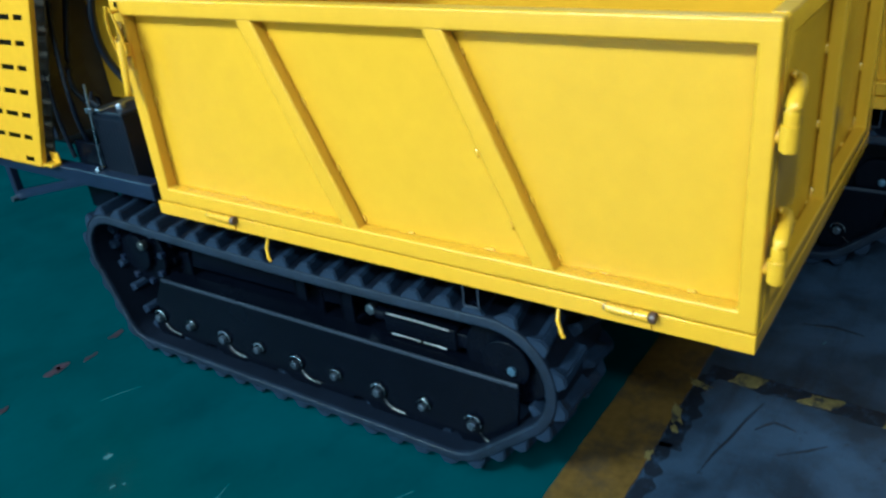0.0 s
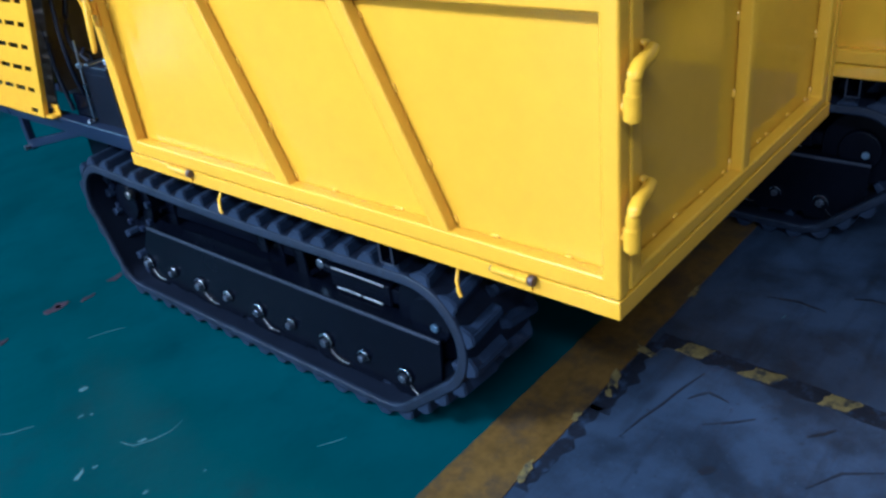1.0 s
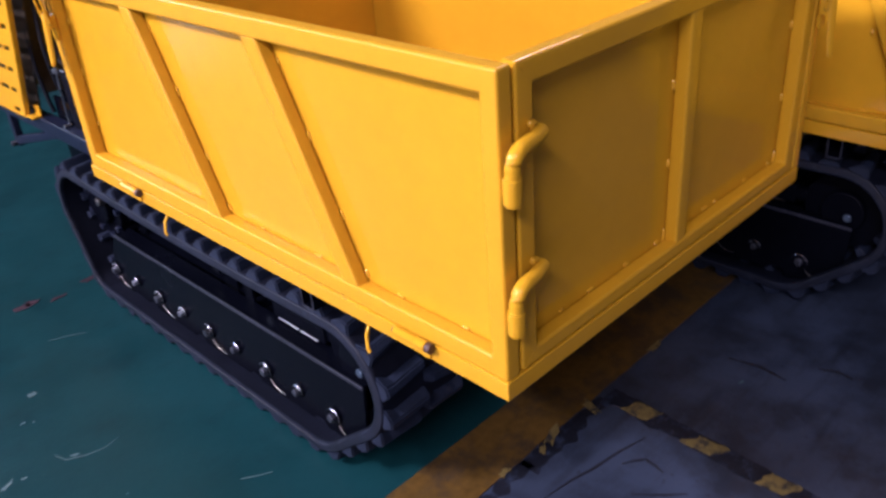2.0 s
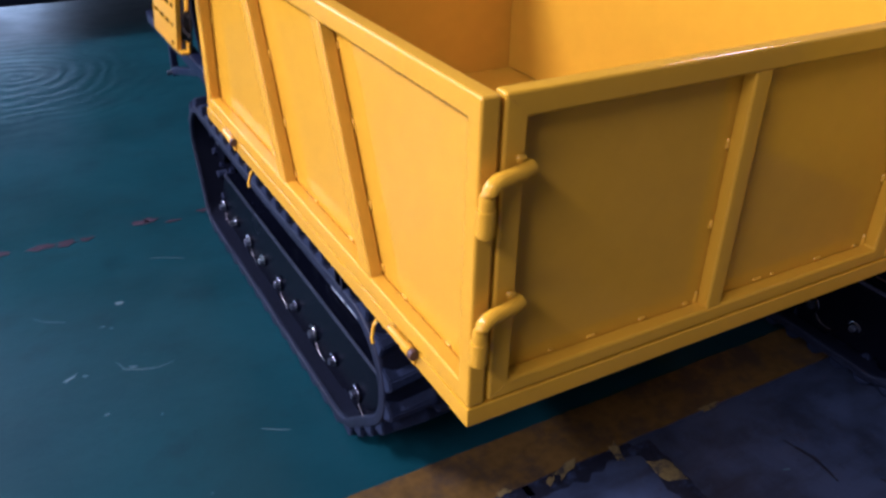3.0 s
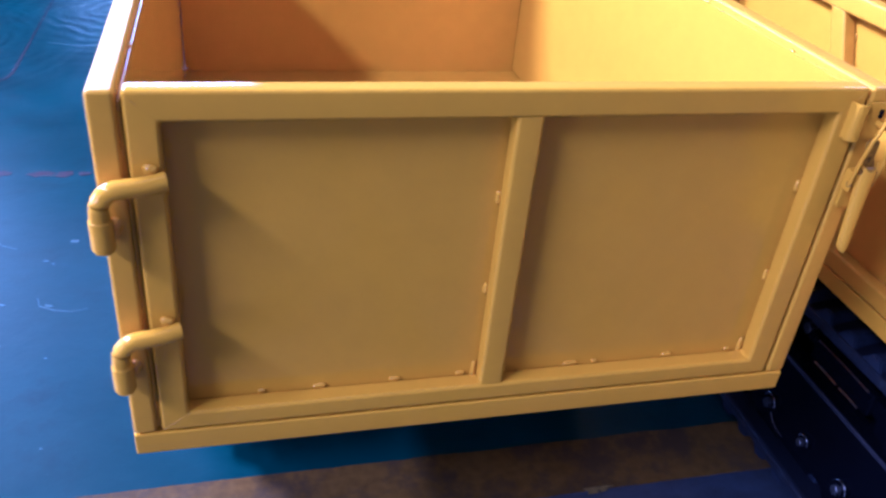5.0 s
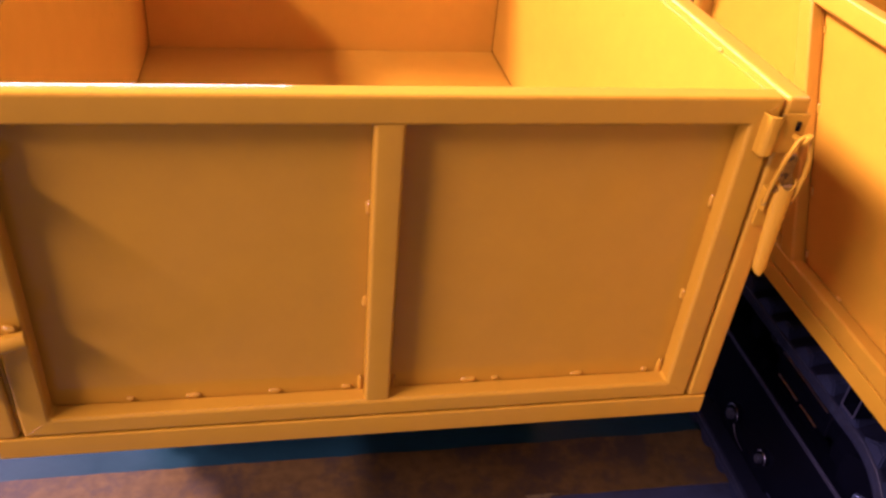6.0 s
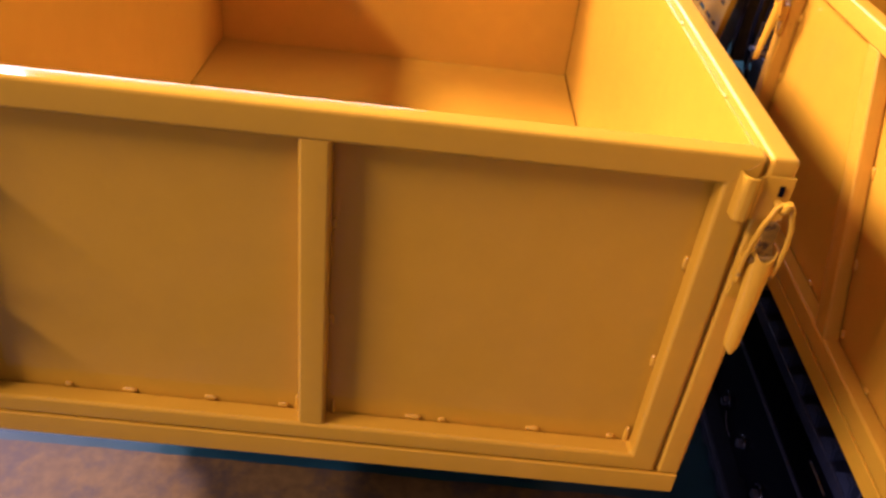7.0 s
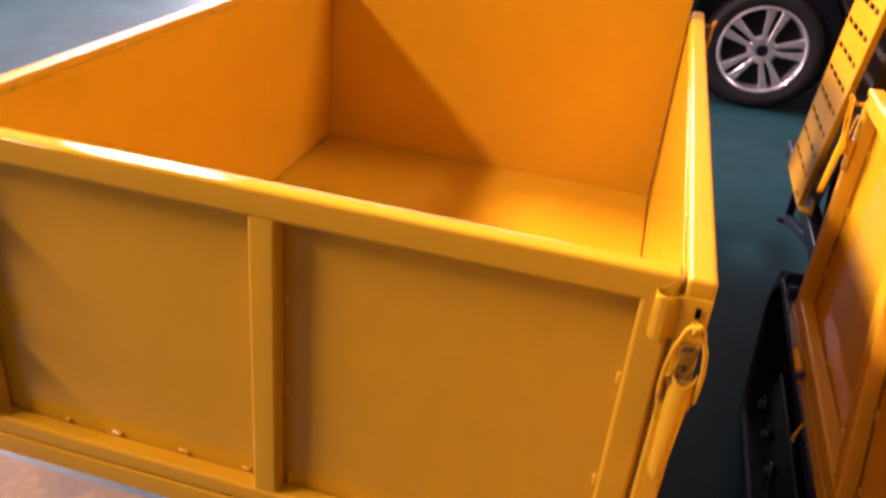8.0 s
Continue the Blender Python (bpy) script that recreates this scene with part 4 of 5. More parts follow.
def engine_cover(root):
    """The perforated engine cover with rows of slots cut through, seen from the side."""
    y0, y1, x = 1.815, 2.115, 0.055
    z0, dz, lean = 0.488, 0.0615, 0.42

    def leaning(bm):
        """The cover's rear edge leans back over the load box."""
        for v in bm.verts:
            v.co.y -= lean * (v.co.z - z0)
        return bm
    for right in (False, True):
        def fx(a, c):
            return (W - c, W - a) if right else (a, c)
        t = bmesh.new()
        ys, y = [y0], y0 + 0.030
        for length in (0.038, 0.055, 0.055, 0.055):
            ys += [y, y + length]
            y += length + 0.017
        ys.append(y1)
        zs = [z0]
        for r in range(SLOT_ROWS):
            zs += [z0 + 0.006 + dz * r, z0 + 0.020 + dz * r]
        zs.append(1.075)
        xa, xb = fx(x, x + 0.003)

        def solid(i, j):
            return 0 <= i < len(ys) - 1 and 0 <= j < len(zs) - 1 and not (j % 2 == 1 and i % 2 == 1 and (j > 1 or i == 1))
        grid = [[[t.verts.new((xx, yy, zz)) for zz in zs] for yy in ys] for xx in (xa, xb)]
        for i in range(len(ys) - 1):
            for j in range(len(zs) - 1):
                if not solid(i, j):
                    continue
                for g in grid:
                    t.faces.new((g[i][j], g[i + 1][j], g[i + 1][j + 1], g[i][j + 1]))
                for (di, dj), (p, q) in (((-1, 0), ((i, j), (i, j + 1))), ((1, 0), ((i + 1, j), (i + 1, j + 1))),
                                         ((0, -1), ((i, j), (i + 1, j))), ((0, 1), ((i, j + 1), (i + 1, j + 1)))):
                    if not solid(i + di, j + dj):
                        t.faces.new([grid[k][a][b] for k, (a, b) in ((0, p), (0, q), (1, q), (1, p))])
        bmesh.ops.recalc_face_normals(t, faces=t.faces[:])
        cover = part("engine_cover_side", leaning(t), SATIN, root, "yellow engine cover panel with rows of slots")
        f = bmesh.new()
        a, c = fx(x, x + 0.014)
        box(f, a, c, y0 - 0.003, y0, z0, zs[-1], 0.001)
        box(f, a, c, y1, y1 + 0.003, z0, zs[-1], 0.001)
        box(f, a, c, y0 - 0.003, y1 + 0.003, z0 - 0.004, z0 - 0.0005, 0.001)
        part("flange", leaning(f), YELLOW, cover)
        # dark sheet added behind the slots to stand for the shade inside
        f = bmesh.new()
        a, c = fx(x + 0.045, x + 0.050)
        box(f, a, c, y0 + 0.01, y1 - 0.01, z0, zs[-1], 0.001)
        part("slot_shade", leaning(f), ENGINE, cover, "dark sheet added for the shade behind the slots")
        f = bmesh.new()
        a, c = fx(x + 0.002, x + 0.03)
        box(f, a, c, y0 - 0.046, y0 - 0.004, z0 - 0.003, z0 + 0.004, 0.0015)
        box(f, *fx(x + 0.026, x + 0.030), y0 - 0.046, y0 - 0.010, z0, z0 + 0.030, 0.001)
        part("foot_tab", f, YELLOW, cover)
    b = bmesh.new()
    box(b, 0.056, W - 0.056, 1.57, 1.87, 1.076, 1.085, 0.003)
    leaning(box(b, 0.10, W - 0.10, 2.098, 2.104, 0.49, 1.075, 0.002))
    part("engine_cover_top", b, YELLOW, root)
    b = bmesh.new()
    box(b, 0.32, W - 0.20, 1.84, 2.04, 0.50, 0.78, 0.02)
    motor = part("engine", b, ENGINE, root, "dirty grey engine behind the cover")
    part("air_filter", cyl(bmesh.new(), (0.44, 1.94, 0.775), (0.44, 1.94, 0.92), 0.07, 24, bevel=0.01), PLASTIC, motor)
    for k in range(7):
        part("cooling_fin", box(bmesh.new(), 0.312, W - 0.192, 1.835, 2.045, 0.53 + 0.035 * k, 0.545 + 0.035 * k, 0.002), ENGINE, motor)
    b = bmesh.new()
    box(b, 0.30, 0.306, 1.30, 1.80, 0.60, 1.02, 0.002)
    box(b, 0.306, W - 0.306, 1.80, 1.806, 0.60, 1.02, 0.002)
    # this sheet's dark brown carries the shade round the engine
    h = box(bmesh.new(), 0.120, W - 0.120, 1.808, 1.814, 0.535, 1.02, 0.002)
    part("shaded_housing", h, ENGINE, root, "sheet round the engine, coloured dark brown for the shade there")
    part("bulkhead", b, YELLOW, root, "yellow sheet in the shade behind the load box")


def platform(root):
    b = bmesh.new()
    for x in (0.075, W - 0.115):
        box(b, x, x + 0.04, 1.40, 2.35, 0.444, 0.486, 0.004)
    box(b, 0.0755, W - 0.0755, 1.40, 1.44, 0.4445, 0.4855, 0.004)
    box(b, 0.0755, W - 0.0755, 2.31, 2.349, 0.4445, 0.4855, 0.004)
    box(b, 0.26, W - 0.26, 1.44, 2.31, 0.452, 0.460, 0.001)
    for x in (0.11, W - 0.26):
        box(b, x, x + 0.15, 1.44, 1.62, 0.452, 0.460, 0.001)
    deck = part("platform_frame", b, DARKSTEEL, root, "blue-black painted engine platform")
    for x, s in ((0.085, 1), (W - 0.085, -1)):
        b = bmesh.new()
        box(b, x - 0.011, x + 0.011, 2.026, 2.050, 0.342, 0.446, 0.003)
        prism(b, [(2.046, 0.343), (2.046, 0.370), (1.720, 0.456), (1.670, 0.446)], "x", x - 0.0105, x + 0.0105, 0.003)
        part("step_bar", b, DARKSTEEL, deck)
        b = bmesh.new()
        cyl(b, (x - s * 0.028, 2.037, 0.352), (x + s * 0.01, 2.037, 0.352), 0.009, 6, bevel=0.001)
        part("bolt", b, ZINC, deck, "zinc-plated bolt end")
        b = bmesh.new()
        box(b, *sorted((x + s * 0.032, x + s * 0.044)), 1.625, 1.74, 0.36, 0.545, 0.003)
        part("hanger_plate", b, BLACK, deck)
    b = bmesh.new()
    box(b, 0.105, 0.20, 1.485, 1.605, 0.460, 0.640, 0.005)
    box(b, 0.103, 0.202, 1.483, 1.607, 0.628, 0.643, 0.004)
    tank = part("battery_box", b, PLASTIC, root, "black plastic battery box on the platform")
    for k in range(9):
        part("rib", box(bmesh.new(), 0.1030, 0.1052, 1.494 + 0.012 * k, 1.500 + 0.012 * k, 0.470, 0.622, 0.0008, 1), PLASTIC, tank)
    b = bmesh.new()
    cyl(b, (0.14, 1.53, 0.64), (0.14, 1.53, 0.655), 0.012, 16, bevel=0.002)
    part("terminal", b, ZINC, tank)
    b = box(bmesh.new(), 0.098, 0.204, 1.555, 1.580, 0.643, 0.648, 0.0015)
    part("hold_down_strap", b, ZINC, tank, "worn bright strap over the battery box")
    b = pipe(bmesh.new(), [(0.125, 1.60, 0.645), (0.120, 1.612, 0.662), (0.135, 1.625, 0.672), (0.155, 1.635, 0.655), (0.165, 1.645, 0.60)], 0.006, 10)
    part("cable", b, PLASTIC, tank)
    b = bmesh.new()
    pipe(b, [(0.096, 1.612, 0.474), (0.094, 1.595, 0.60), (0.093, 1.578, 0.710)], 0.0026, 8)
    part("hold_down_rod", b, ZINC, tank, "thin zinc-plated threaded rod")
    b = bmesh.new()
    cyl(b, (0.094, 1.590, 0.640), (0.094, 1.589, 0.650), 0.0095, 6, bevel=0.001)
    part("nut", b, ZINC, tank)
    b = cyl(bmesh.new(), (0.080, 1.612, 0.492), (0.105, 1.618, 0.488), 0.007, 6, bevel=0.001)
    part("nut", b, ZINC, tank)
    for k, pts in enumerate((
            [(0.16, 1.72, 0.49), (0.13, 1.71, 0.58), (0.12, 1.70, 0.70), (0.14, 1.72, 0.82), (0.18, 1.75, 0.95)],
            [(0.22, 1.66, 0.50), (0.19, 1.70, 0.60), (0.16, 1.74, 0.68), (0.20, 1.76, 0.80), (0.24, 1.77, 0.90)],
            [(0.27, 1.50, 0.52), (0.24, 1.56, 0.62), (0.20, 1.62, 0.74), (0.18, 1.60, 0.86), (0.20, 1.56, 0.98)],
            [(0.11, 1.74, 0.50), (0.10, 1.745, 0.62), (0.11, 1.75, 0.78), (0.13, 1.76, 0.93)])):
        b = bmesh.new()
        fine = []
        for i in range(len(pts) - 1):
            p0, p1, p2, p3 = [Vector(pts[max(0, min(len(pts) - 1, i + j))]) for j in (-1, 0, 1, 2)]
            for s in range(6):
                u = s / 6
                fine.append(0.5 * (2 * p1 + (p2 - p0) * u + (2 * p0 - 5 * p1 + 4 * p2 - p3) * u * u + (3 * p1 - p0 - 3 * p2 + p3) * u ** 3))
        fine.append(Vector(pts[-1]))
        pipe(b, fine, (0.0065, 0.0085, 0.0095, 0.0060)[k], 12)
        part("hose", b, PLASTIC, root, "black rubber hose")


def dumper():
    root = thing("tracked_dumper", "yellow tracked mini dumper with black rubber tracks on the hall floor", "dumper", "parked dumpers")
    load_base(root)
    side_gate(root, False)
    side_gate(root, True)
    tailgate(root)
    headboard(root)
    chassis(root)
    platform(root)
    engine_cover(root)
    track(root, 0.034, 0.234, -1)
    track(root, W - 0.234, W - 0.034, 1)
    return root


first = dumper()
second = copy_thing(first, pose(1.124, -0.452, 0, 0, 0, -1.2))
tagged(second, "second yellow tracked mini dumper parked close beside the first")


# ---- the parked car ----
CARPAINT = surface("black_car_paint", (0.008, 0.008, 0.010), 0.25, vary=0.1, grain=10, bump=0.02, coat=0.8)
TYRE = surface("tyre_rubber", (0.012, 0.012, 0.014), 0.6, gloss=0.25, vary=0.25, grain=80, bump=0.4)
ALLOY = surface("grey_alloy", (0.62, 0.63, 0.65), 0.22, metal=0.75, vary=0.1, grain=60, bump=0.1)
GLASS = surface("dark_glass", (0.01, 0.012, 0.013), 0.08, vary=0.05, bump=0.0)


def car_wheel(car, x, y, face):
    """A wheel whose outer face looks along face * y."""
    R, r, w = 0.310, 0.226, 0.21
    t = bmesh.new()
    prof = [(r - 0.004, 0.02), (r + 0.004, 0.002), (r + 0.03, -0.004), (R - 0.035, -0.006), (R - 0.012, 0.004), (R, 0.03), (R, w - 0.03), (R - 0.02, w), (r, w)]
    n = 56
    rings = [[t.verts.new((q * math.cos(k * 2 * math.pi / n), -face * (-d), q * math.sin(k * 2 * math.pi / n)) if face > 0 else
                          (q * math.cos(k * 2 * math.pi / n), d, q * math.sin(k * 2 * math.pi / n))) for q, d in prof] for k in range(n)]
    for a, b in zip(rings, rings[1:] + rings[:1]):
        for i in range(len(prof) - 1):
            t.faces.new((a[i], a[i + 1], b[i + 1], b[i]))
    bmesh.ops.recalc_face_normals(t, faces=t.faces[:])
    at = pose(x, y, R, 0, 0, 0 if face < 0 else 180)
    tyre = part("wheel", t, TYRE, car, "black road tyre on a grey five-spoke alloy rim", at)
    b = bmesh.new()
    n = 56
    lip = [(r, 0.004), (r - 0.010, 0.000), (r - 0.020, 0.008), (r - 0.026, 0.05), (r - 0.04, 0.12)]
    rings = [[b.verts.new((q * math.cos(k * 2 * math.pi / n), d, q * math.sin(k * 2 * math.pi / n))) for q, d in lip] for k in range(n)]
    for a, c in zip(rings, rings[1:] + rings[:1]):
        for i in range(len(lip) - 1):
            b.faces.new((a[i], a[i + 1], c[i + 1], c[i]))
    bmesh.ops.recalc_face_normals(b, faces=b.faces[:])
    part("rim", b, ALLOY, tyre)
    for k in range(5):
        for s in (-1, 1):
            b = bmesh.new()
            prism(b, [(s * 0.003, 0.04), (s * 0.022, 0.04), (s * 0.034, 0.09), (s * 0.047, 0.15), (s * 0.058, 0.19), (s * 0.060, r - 0.012), (s * 0.014, r - 0.012), (s * 0.011, 0.12)][::s], "y", 0.006, 0.040, 0.005)
            part("spoke", b, ALLOY, tyre, "", Matrix.Rotation(radians(72 * k + 10), 4, "Y"))
    b = bmesh.new()
    cyl(b, (0, 0.010, 0), (0, 0.05, 0), 0.075, 32, bevel=0.008)
    for k in range(5):
        t_ = radians(72 * k + 38)
        cyl(b, (0.05 * math.cos(t_), 0.004, 0.05 * math.sin(t_)), (0.05 * math.cos(t_), 0.02, 0.05 * math.sin(t_)), 0.010, 6)
    part("hub", b, ALLOY, tyre)
    b = bmesh.new()
    cyl(b, (0, 0.002, 0), (0, 0.02, 0), 0.030, 24, bevel=0.005)
    part("hub_cap", b, PLASTIC, tyre)
    b = bmesh.new()
    cyl(b, (0, 0.075, 0), (0, 0.09, 0), 0.17, 32, bevel=0.003)
    part("brake_disc", b, ENGINE, tyre)


def parked_car():
    car = thing("parked_car", "black parked car with grey alloy wheels on the green floor", "car")
    fw, rw, y0, y1 = 1.352, -1.23, 3.85, 5.62

    def arch(x, up):
        pts = [(x + 0.39 * math.cos(radians(a)), 0.36 + 0.39 * math.sin(radians(a))) for a in range(-20, 201, 15)]
        return pts if up else pts[::-1]
    side = [(2.35, 0.24)] + [(2.40, 0.45), (2.34, 0.72), (1.75, 0.92), (0.95, 0.98), (-1.45, 1.02), (-1.83, 0.90), (-1.88, 0.50), (-1.80, 0.26)] + \
        arch(rw, False) + arch(fw, False)
    b = bmesh.new()
    prism(b, side, "y", y0, y1, 0.03)
    body = part("body", b, CARPAINT, car)
    b = bmesh.new()
    prism(b, [(0.95, 0.96), (0.30, 1.42), (-1.05, 1.46), (-1.62, 1.00)], "y", y0 + 0.10, y1 - 0.10, 0.05)
    part("cabin", b, GLASS, car, "dark tinted windows")
    b = bmesh.new()
    prism(b, [(0.26, 1.43), (-1.02, 1.47), (-1.04, 1.50), (0.20, 1.465)], "y", y0 + 0.13, y1 - 0.13, 0.01)
    part("roof", b, CARPAINT, car)
    for x in (fw, rw):
        b = bmesh.new()
        cyl(b, (x, y0 + 0.10, 0.36), (x, y1 - 0.10, 0.36), 0.375, 32)
        part("wheel_housing", b, PLASTIC, body)
        car_wheel(car, x, y0 + 0.03, -1)
        car_wheel(car, x, y1 - 0.03, 1)
    b = bmesh.new()
    box(b, rw + 0.42, fw - 0.42, y0 - 0.01, y0 + 0.12, 0.20, 0.30, 0.02)
    part("sill", b, PLASTIC, body)
    return car


parked_car()


# ---- marks and tape on the floor ----
TAPE = surface("black_floor_tape", (0.007, 0.009, 0.017), 0.55, vary=0.3, grain=90, bump=0.4, dirt=(0.022, 0.034, 0.066), dirt_size=30, dirt_edge=0.52, gloss=0.25)
TAPEY = surface("yellow_floor_tape", (0.142, 0.110, 0.040), 0.55, vary=0.25, grain=90, bump=0.4, dirt=(0.028, 0.027, 0.027), dirt_size=38, dirt_edge=0.49, gloss=0.3)
REDSTAIN = surface("red_paint_stain", (0.026, 0.015, 0.024), 0.5, vary=0.4, grain=60)
PALE = surface("pale_scuff", (0.055, 0.115, 0.135), 0.6, vary=0.3, grain=90)
DARKMARK = surface("dark_rub_mark", (0.005, 0.007, 0.015), 0.55, vary=0.3, grain=60, dirt=(0.018, 0.034, 0.066), dirt_size=55, dirt_edge=0.56)


def flake(bm, x, y, length, width, turn, seed, z=0.0, thick=0.0012, n=11, rough=0.9):
    """A torn, flat scrap with an uneven outline."""
    pts = []
    rnd = random.Random(int(seed * 97 + length * 1000))
    for k in range(n):
        a = 2 * math.pi * (k + rnd.uniform(-0.3, 0.3)) / n
        c, s = math.cos(a), math.sin(a)
        q = 1.0 / max(abs(c), abs(s)) ** 0.6 * (1 + rough * rnd.uniform(-0.5, 0.35))
        u, v = c * q * length / 2, s * q * width / 2
        t = radians(turn)
        pts.append((x + u * math.cos(t) - v * math.sin(t), y + u * math.sin(t) + v * math.cos(t)))
    return prism(bm, pts, "z", z, z + thick)


def streak(bm, pts, width, z=0.0, thick=0.0008):
    """A thin curved scratch that fades to points."""
    pts = [Vector((p[0], p[1], 0)) for p in pts]
    n = len(pts)
    left, right = [], []
    for i, p in enumerate(pts):
        d = (pts[min(n - 1, i + 1)] - pts[max(0, i - 1)]).normalized()
        w = width / 2 * (0.15 + 0.85 * math.sin(math.pi * (i + 0.3) / (n - 0.4)))
        left.append((p.x - d.y * w, p.y + d.x * w))
        right.append((p.x + d.y * w, p.y - d.x * w))
    return prism(bm, left + right[::-1], "z", z, z + thick)


def mark(name, bm, mat, label, category):
    return tagged(new(name, mesh_of(name, bm, mat)), label, category)


# hazard tape across the aisle, and scraps of it along the line
tape = thing("hazard_tape", "torn black and yellow hazard tape stuck to the floor", "floor tape")
b = bmesh.new()
n = 160
for (xa, ya), (xb, yb), w, sd in (((0.5805, 0.222), (0.392, -3.2), 0.050, 1.0),):
    rows = []
    for i in range(n + 1):
        u = i / n
        x, y = xa + (xb - xa) * u, ya + (yb - ya) * u
        d0 = 0.010 * noise.noise((y * 14, sd, 0)) + 0.006 * noise.noise((y * 60, sd, 2))
        d1 = 0.010 * noise.noise((y * 14, sd, 5)) + 0.006 * noise.noise((y * 60, sd, 7))
        rows.append([b.verts.new(q) for q in ((x - w / 2 + d0, y, 0), (x - w / 2 + d0, y, 0.0008), (x + w / 2 + d1, y, 0.0008), (x + w / 2 + d1, y, 0))])
    for p, q in zip(rows, rows[1:]):
        for k in range(3):
            b.faces.new((p[k], p[k + 1], q[k + 1], q[k]))
bmesh.ops.recalc_face_normals(b, faces=b.faces[:])
part("tape_strip", b, TAPE, tape)
for i in range(22):
    y = 0.138 - 0.155 * i
    xc = 0.580 + (y - 0.215) * 0.055
    b = bmesh.new()
    # a slanting stripe across the strip, torn along its edges and partly worn away
    corners = [(-0.022, 0.045), (0.021, 0.017), (0.023, -0.046), (-0.021, -0.020)]
    worn = 0.5 + noise.noise((i * 2.3 + 0.4, 0.7, 0.2))          # how much of one end is gone
    corners[0] = (-0.021, 0.045 - 0.035 * max(0.0, worn - 0.45))
    corners[2] = (0.022, -0.046 + 0.030 * max(0.0, 0.5 - worn))
    torn = []
    for c, ((ua, va), (ub, vb)) in enumerate(zip(corners, corners[1:] + corners[:1])):
        for k in range(6):
            f = k / 6
            torn.append((xc + ua + (ub - ua) * f + 0.007 * noise.noise((i * 3.1, c + f * 2.6, 0.5)),
                         y + va + (vb - va) * f + 0.009 * noise.noise((i * 3.1, c + f * 2.6, 4.5))))
    prism(b, torn, "z", 0.0006, 0.0016)
    part("tape_patch", b, TAPEY, tape)
scraps = ((0.517, 0.226, 0.050, 0.020, 70), (0.395, 0.236, 0.072, 0.022, 24), (0.345, 0.222, 0.030, 0.014, 40), (0.246, 0.240, 0.030, 0.013, 6),
          (0.060, 0.240, 0.066, 0.017, 8), (-0.22, 0.242, 0.07, 0.02, 4), (-0.48, 0.244, 0.05, 0.02, -8), (0.80, 0.239, 0.06, 0.016, 6))
for k, (x, y, l, w, turn) in enumerate(scraps):
    mark("tape_scrap", flake(bmesh.new(), x, y, l, w, turn, k, 0.0021 if y > 0.232 else 0.0013), TAPEY, "torn scrap of yellow tape on the floor by the line", "tape scrap")
for xa, xb, ya, yb, sd in ((0.02, 0.300, 0.207, 0.234, 3.0), (0.285, 0.560, 0.196, 0.235, 5.0), (-0.42, -0.05, 0.212, 0.234, 8.0)):
    mark("tape_residue", ragged(bmesh.new(), xa, xb, ya, yb, 0.0, 0.0008, 0.006, 0.020, sd), TAPE, "black ragged remains of floor tape beside the line", "tape residue")

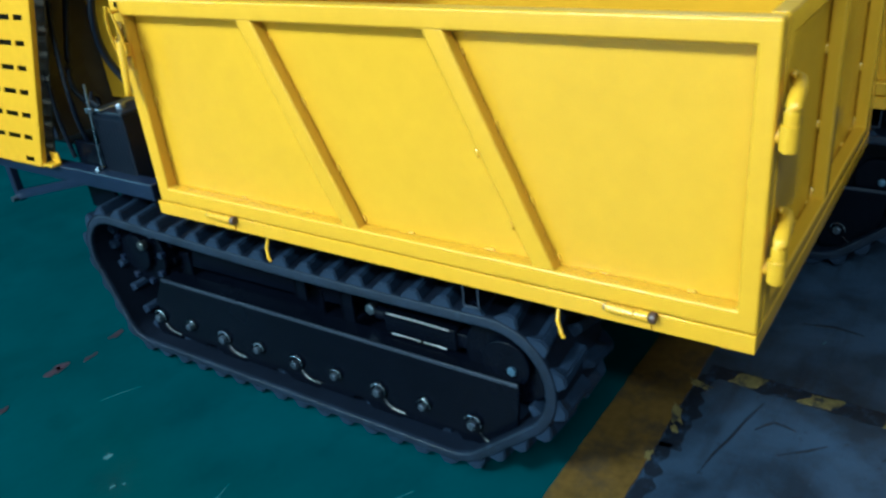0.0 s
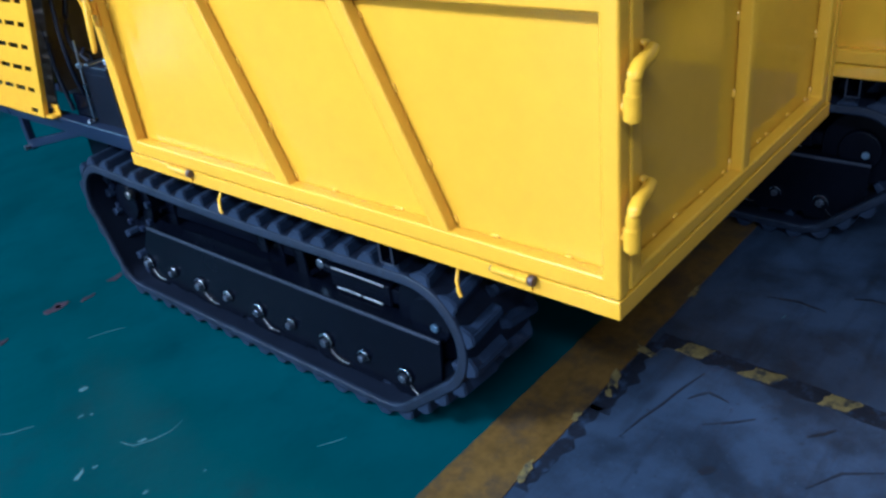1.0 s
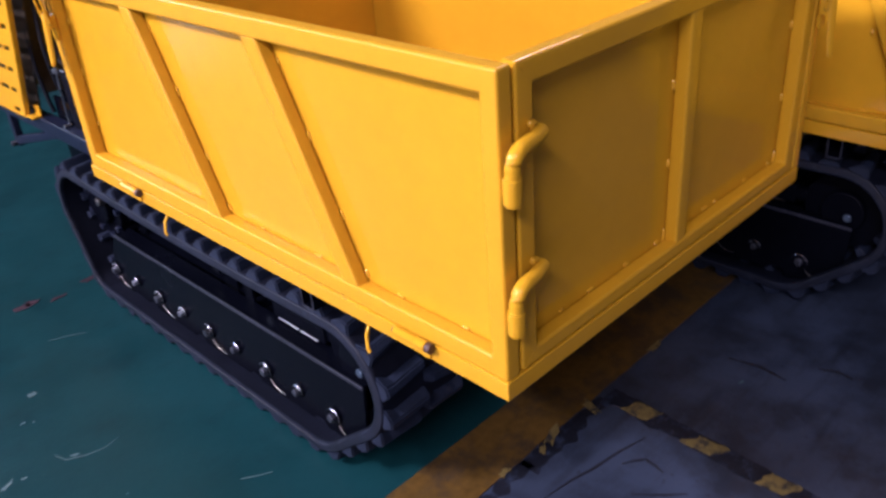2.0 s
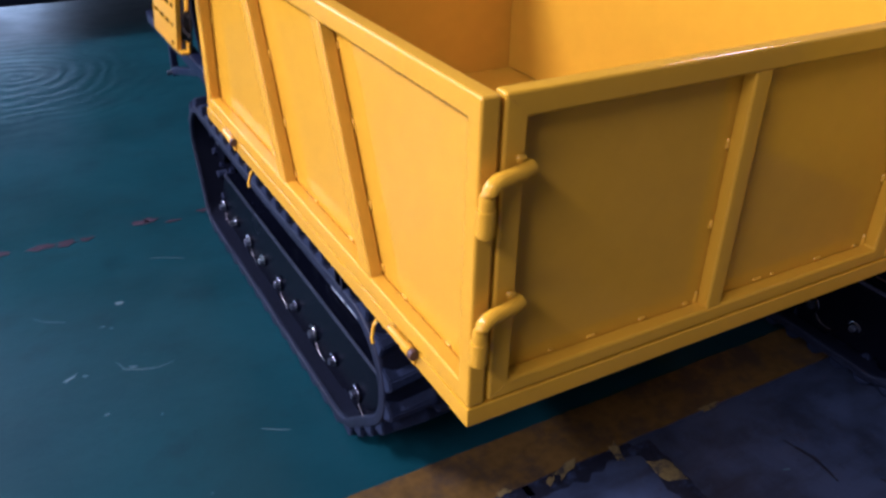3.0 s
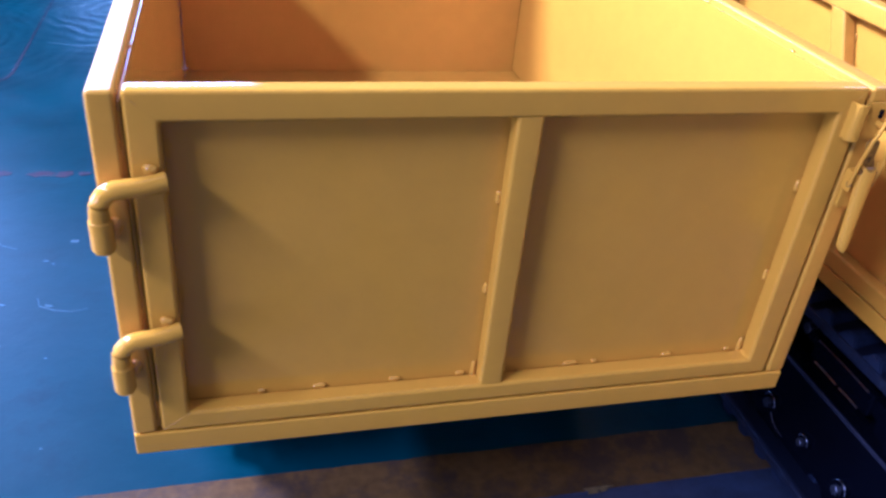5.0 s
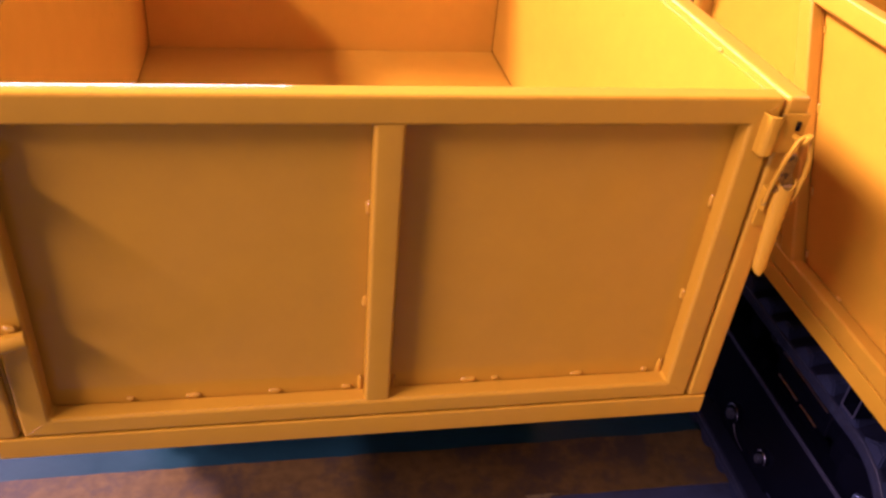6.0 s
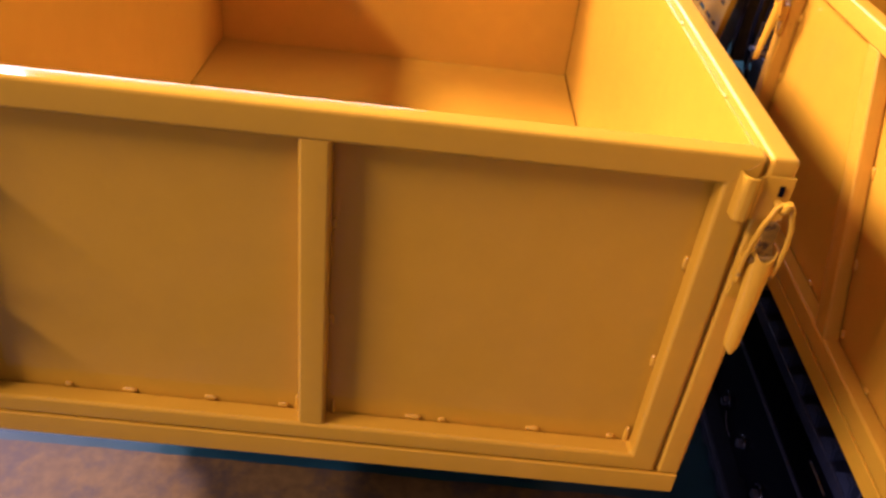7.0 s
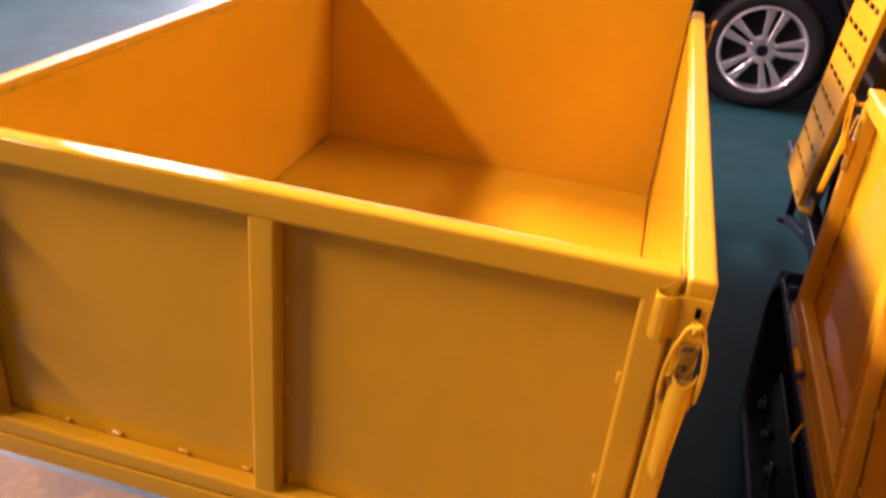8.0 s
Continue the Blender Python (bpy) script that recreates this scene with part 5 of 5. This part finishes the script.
# red stains, pale scuffs and scratches on the green floor
for k, (x, y, l, w, turn) in enumerate(((-0.55, 1.69, 0.06, 0.025, 0), (-0.44, 1.68, 0.07, 0.022, -8), (-0.37, 1.678, 0.05, 0.026, 10), (-0.31, 1.672, 0.035, 0.018, 0),
                                        (-0.15, 1.708, 0.05, 0.018, -6), (-0.06, 1.675, 0.05, 0.012, 0), (0.05, 1.706, 0.06, 0.02, 10), (-0.12, 1.71, 0.04, 0.02, 0))):
    mark("red_stain", flake(bmesh.new(), x, y, l, w * 1.6, turn, k + 3, rough=0.9), REDSTAIN, "dried dark red stain on the green floor", "stain")
for k, (x, y, l, w, turn) in enumerate(((-0.292, 1.276, 0.042, 0.034, 20), (-0.351, 1.185, 0.022, 0.014, 0), (-0.33, 1.17, 0.012, 0.010, 0), (-0.45, 1.007, 0.05, 0.018, 30),
                                        (-0.315, 0.985, 0.026, 0.020, 0), (-0.292, 0.786, 0.012, 0.008, 0), (-0.259, 0.508, 0.010, 0.006, 0), (-0.42, 1.00, 0.02, 0.012, -20),
                                        (-0.40, 0.84, 0.018, 0.012, 0), (0.80, 0.02, 0.030, 0.008, -10))):
    mark("pale_scuff", flake(bmesh.new(), x, y, l * 0.6, w * 0.55, turn, k + 9, rough=1.1, thick=0.0006), PALE, "pale scuff mark worn into the painted floor", "scuff")
for pts, w in ((((-0.170, 1.475), (-0.125, 1.456), (-0.085, 1.432)), 0.0026),
               (((-0.345, 1.02), (-0.335, 0.985), (-0.300, 0.965), (-0.262, 0.955), (-0.225, 0.963)), 0.0026),
               (((-0.115, 0.640), (-0.088, 0.622), (-0.060, 0.607)), 0.0024),
               (((-0.50, 1.30), (-0.47, 1.27), (-0.43, 1.25)), 0.0022),
               (((-0.60, 2.9), (-0.45, 2.84), (-0.30, 2.86)), 0.006)):
    mark("scratch", streak(bmesh.new(), pts, w), PALE, "thin pale scratch in the floor paint", "scratch")
for pts, w in ((((0.242, 0.139), (0.31, 0.129), (0.374, 0.113), (0.44, 0.102), (0.513, 0.084)), 0.007),
               (((0.417, 0.078), (0.438, 0.066), (0.458, 0.049), (0.455, 0.026), (0.449, 0.004)), 0.008),
               (((0.235, -0.030), (0.250, -0.039), (0.262, -0.050)), 0.022), (((0.432, -0.158), (0.455, -0.180), (0.479, -0.197)), 0.009),
               (((0.863, 0.083), (0.870, 0.050), (0.877, 0.015), (0.872, -0.02), (0.866, -0.053)), 0.010),
               (((0.95, -0.09), (0.965, -0.125), (0.96, -0.16)), 0.009), (((0.36, 0.02), (0.40, -0.03), (0.43, -0.06)), 0.006),
               (((0.30, -0.20), (0.37, -0.24), (0.41, -0.30)), 0.006)):
    mark("rub_mark", streak(bmesh.new(), pts, w), DARKMARK, "dark rubber mark on the grey aisle floor", "rub mark")

# the seam of a cover let into the floor
joint = [(-0.664, 4.6), (-0.666, 3.6), (-0.668, 2.9), (-0.670, 2.55), (-0.682, 2.475), (-0.715, 2.448), (-0.80, 2.44), (-1.3, 2.43), (-1.9, 2.43)]
mark("floor_seam", streak(bmesh.new(), joint, 0.012), DARKMARK, "narrow dark seam of a cover in the green floor", "floor seam")
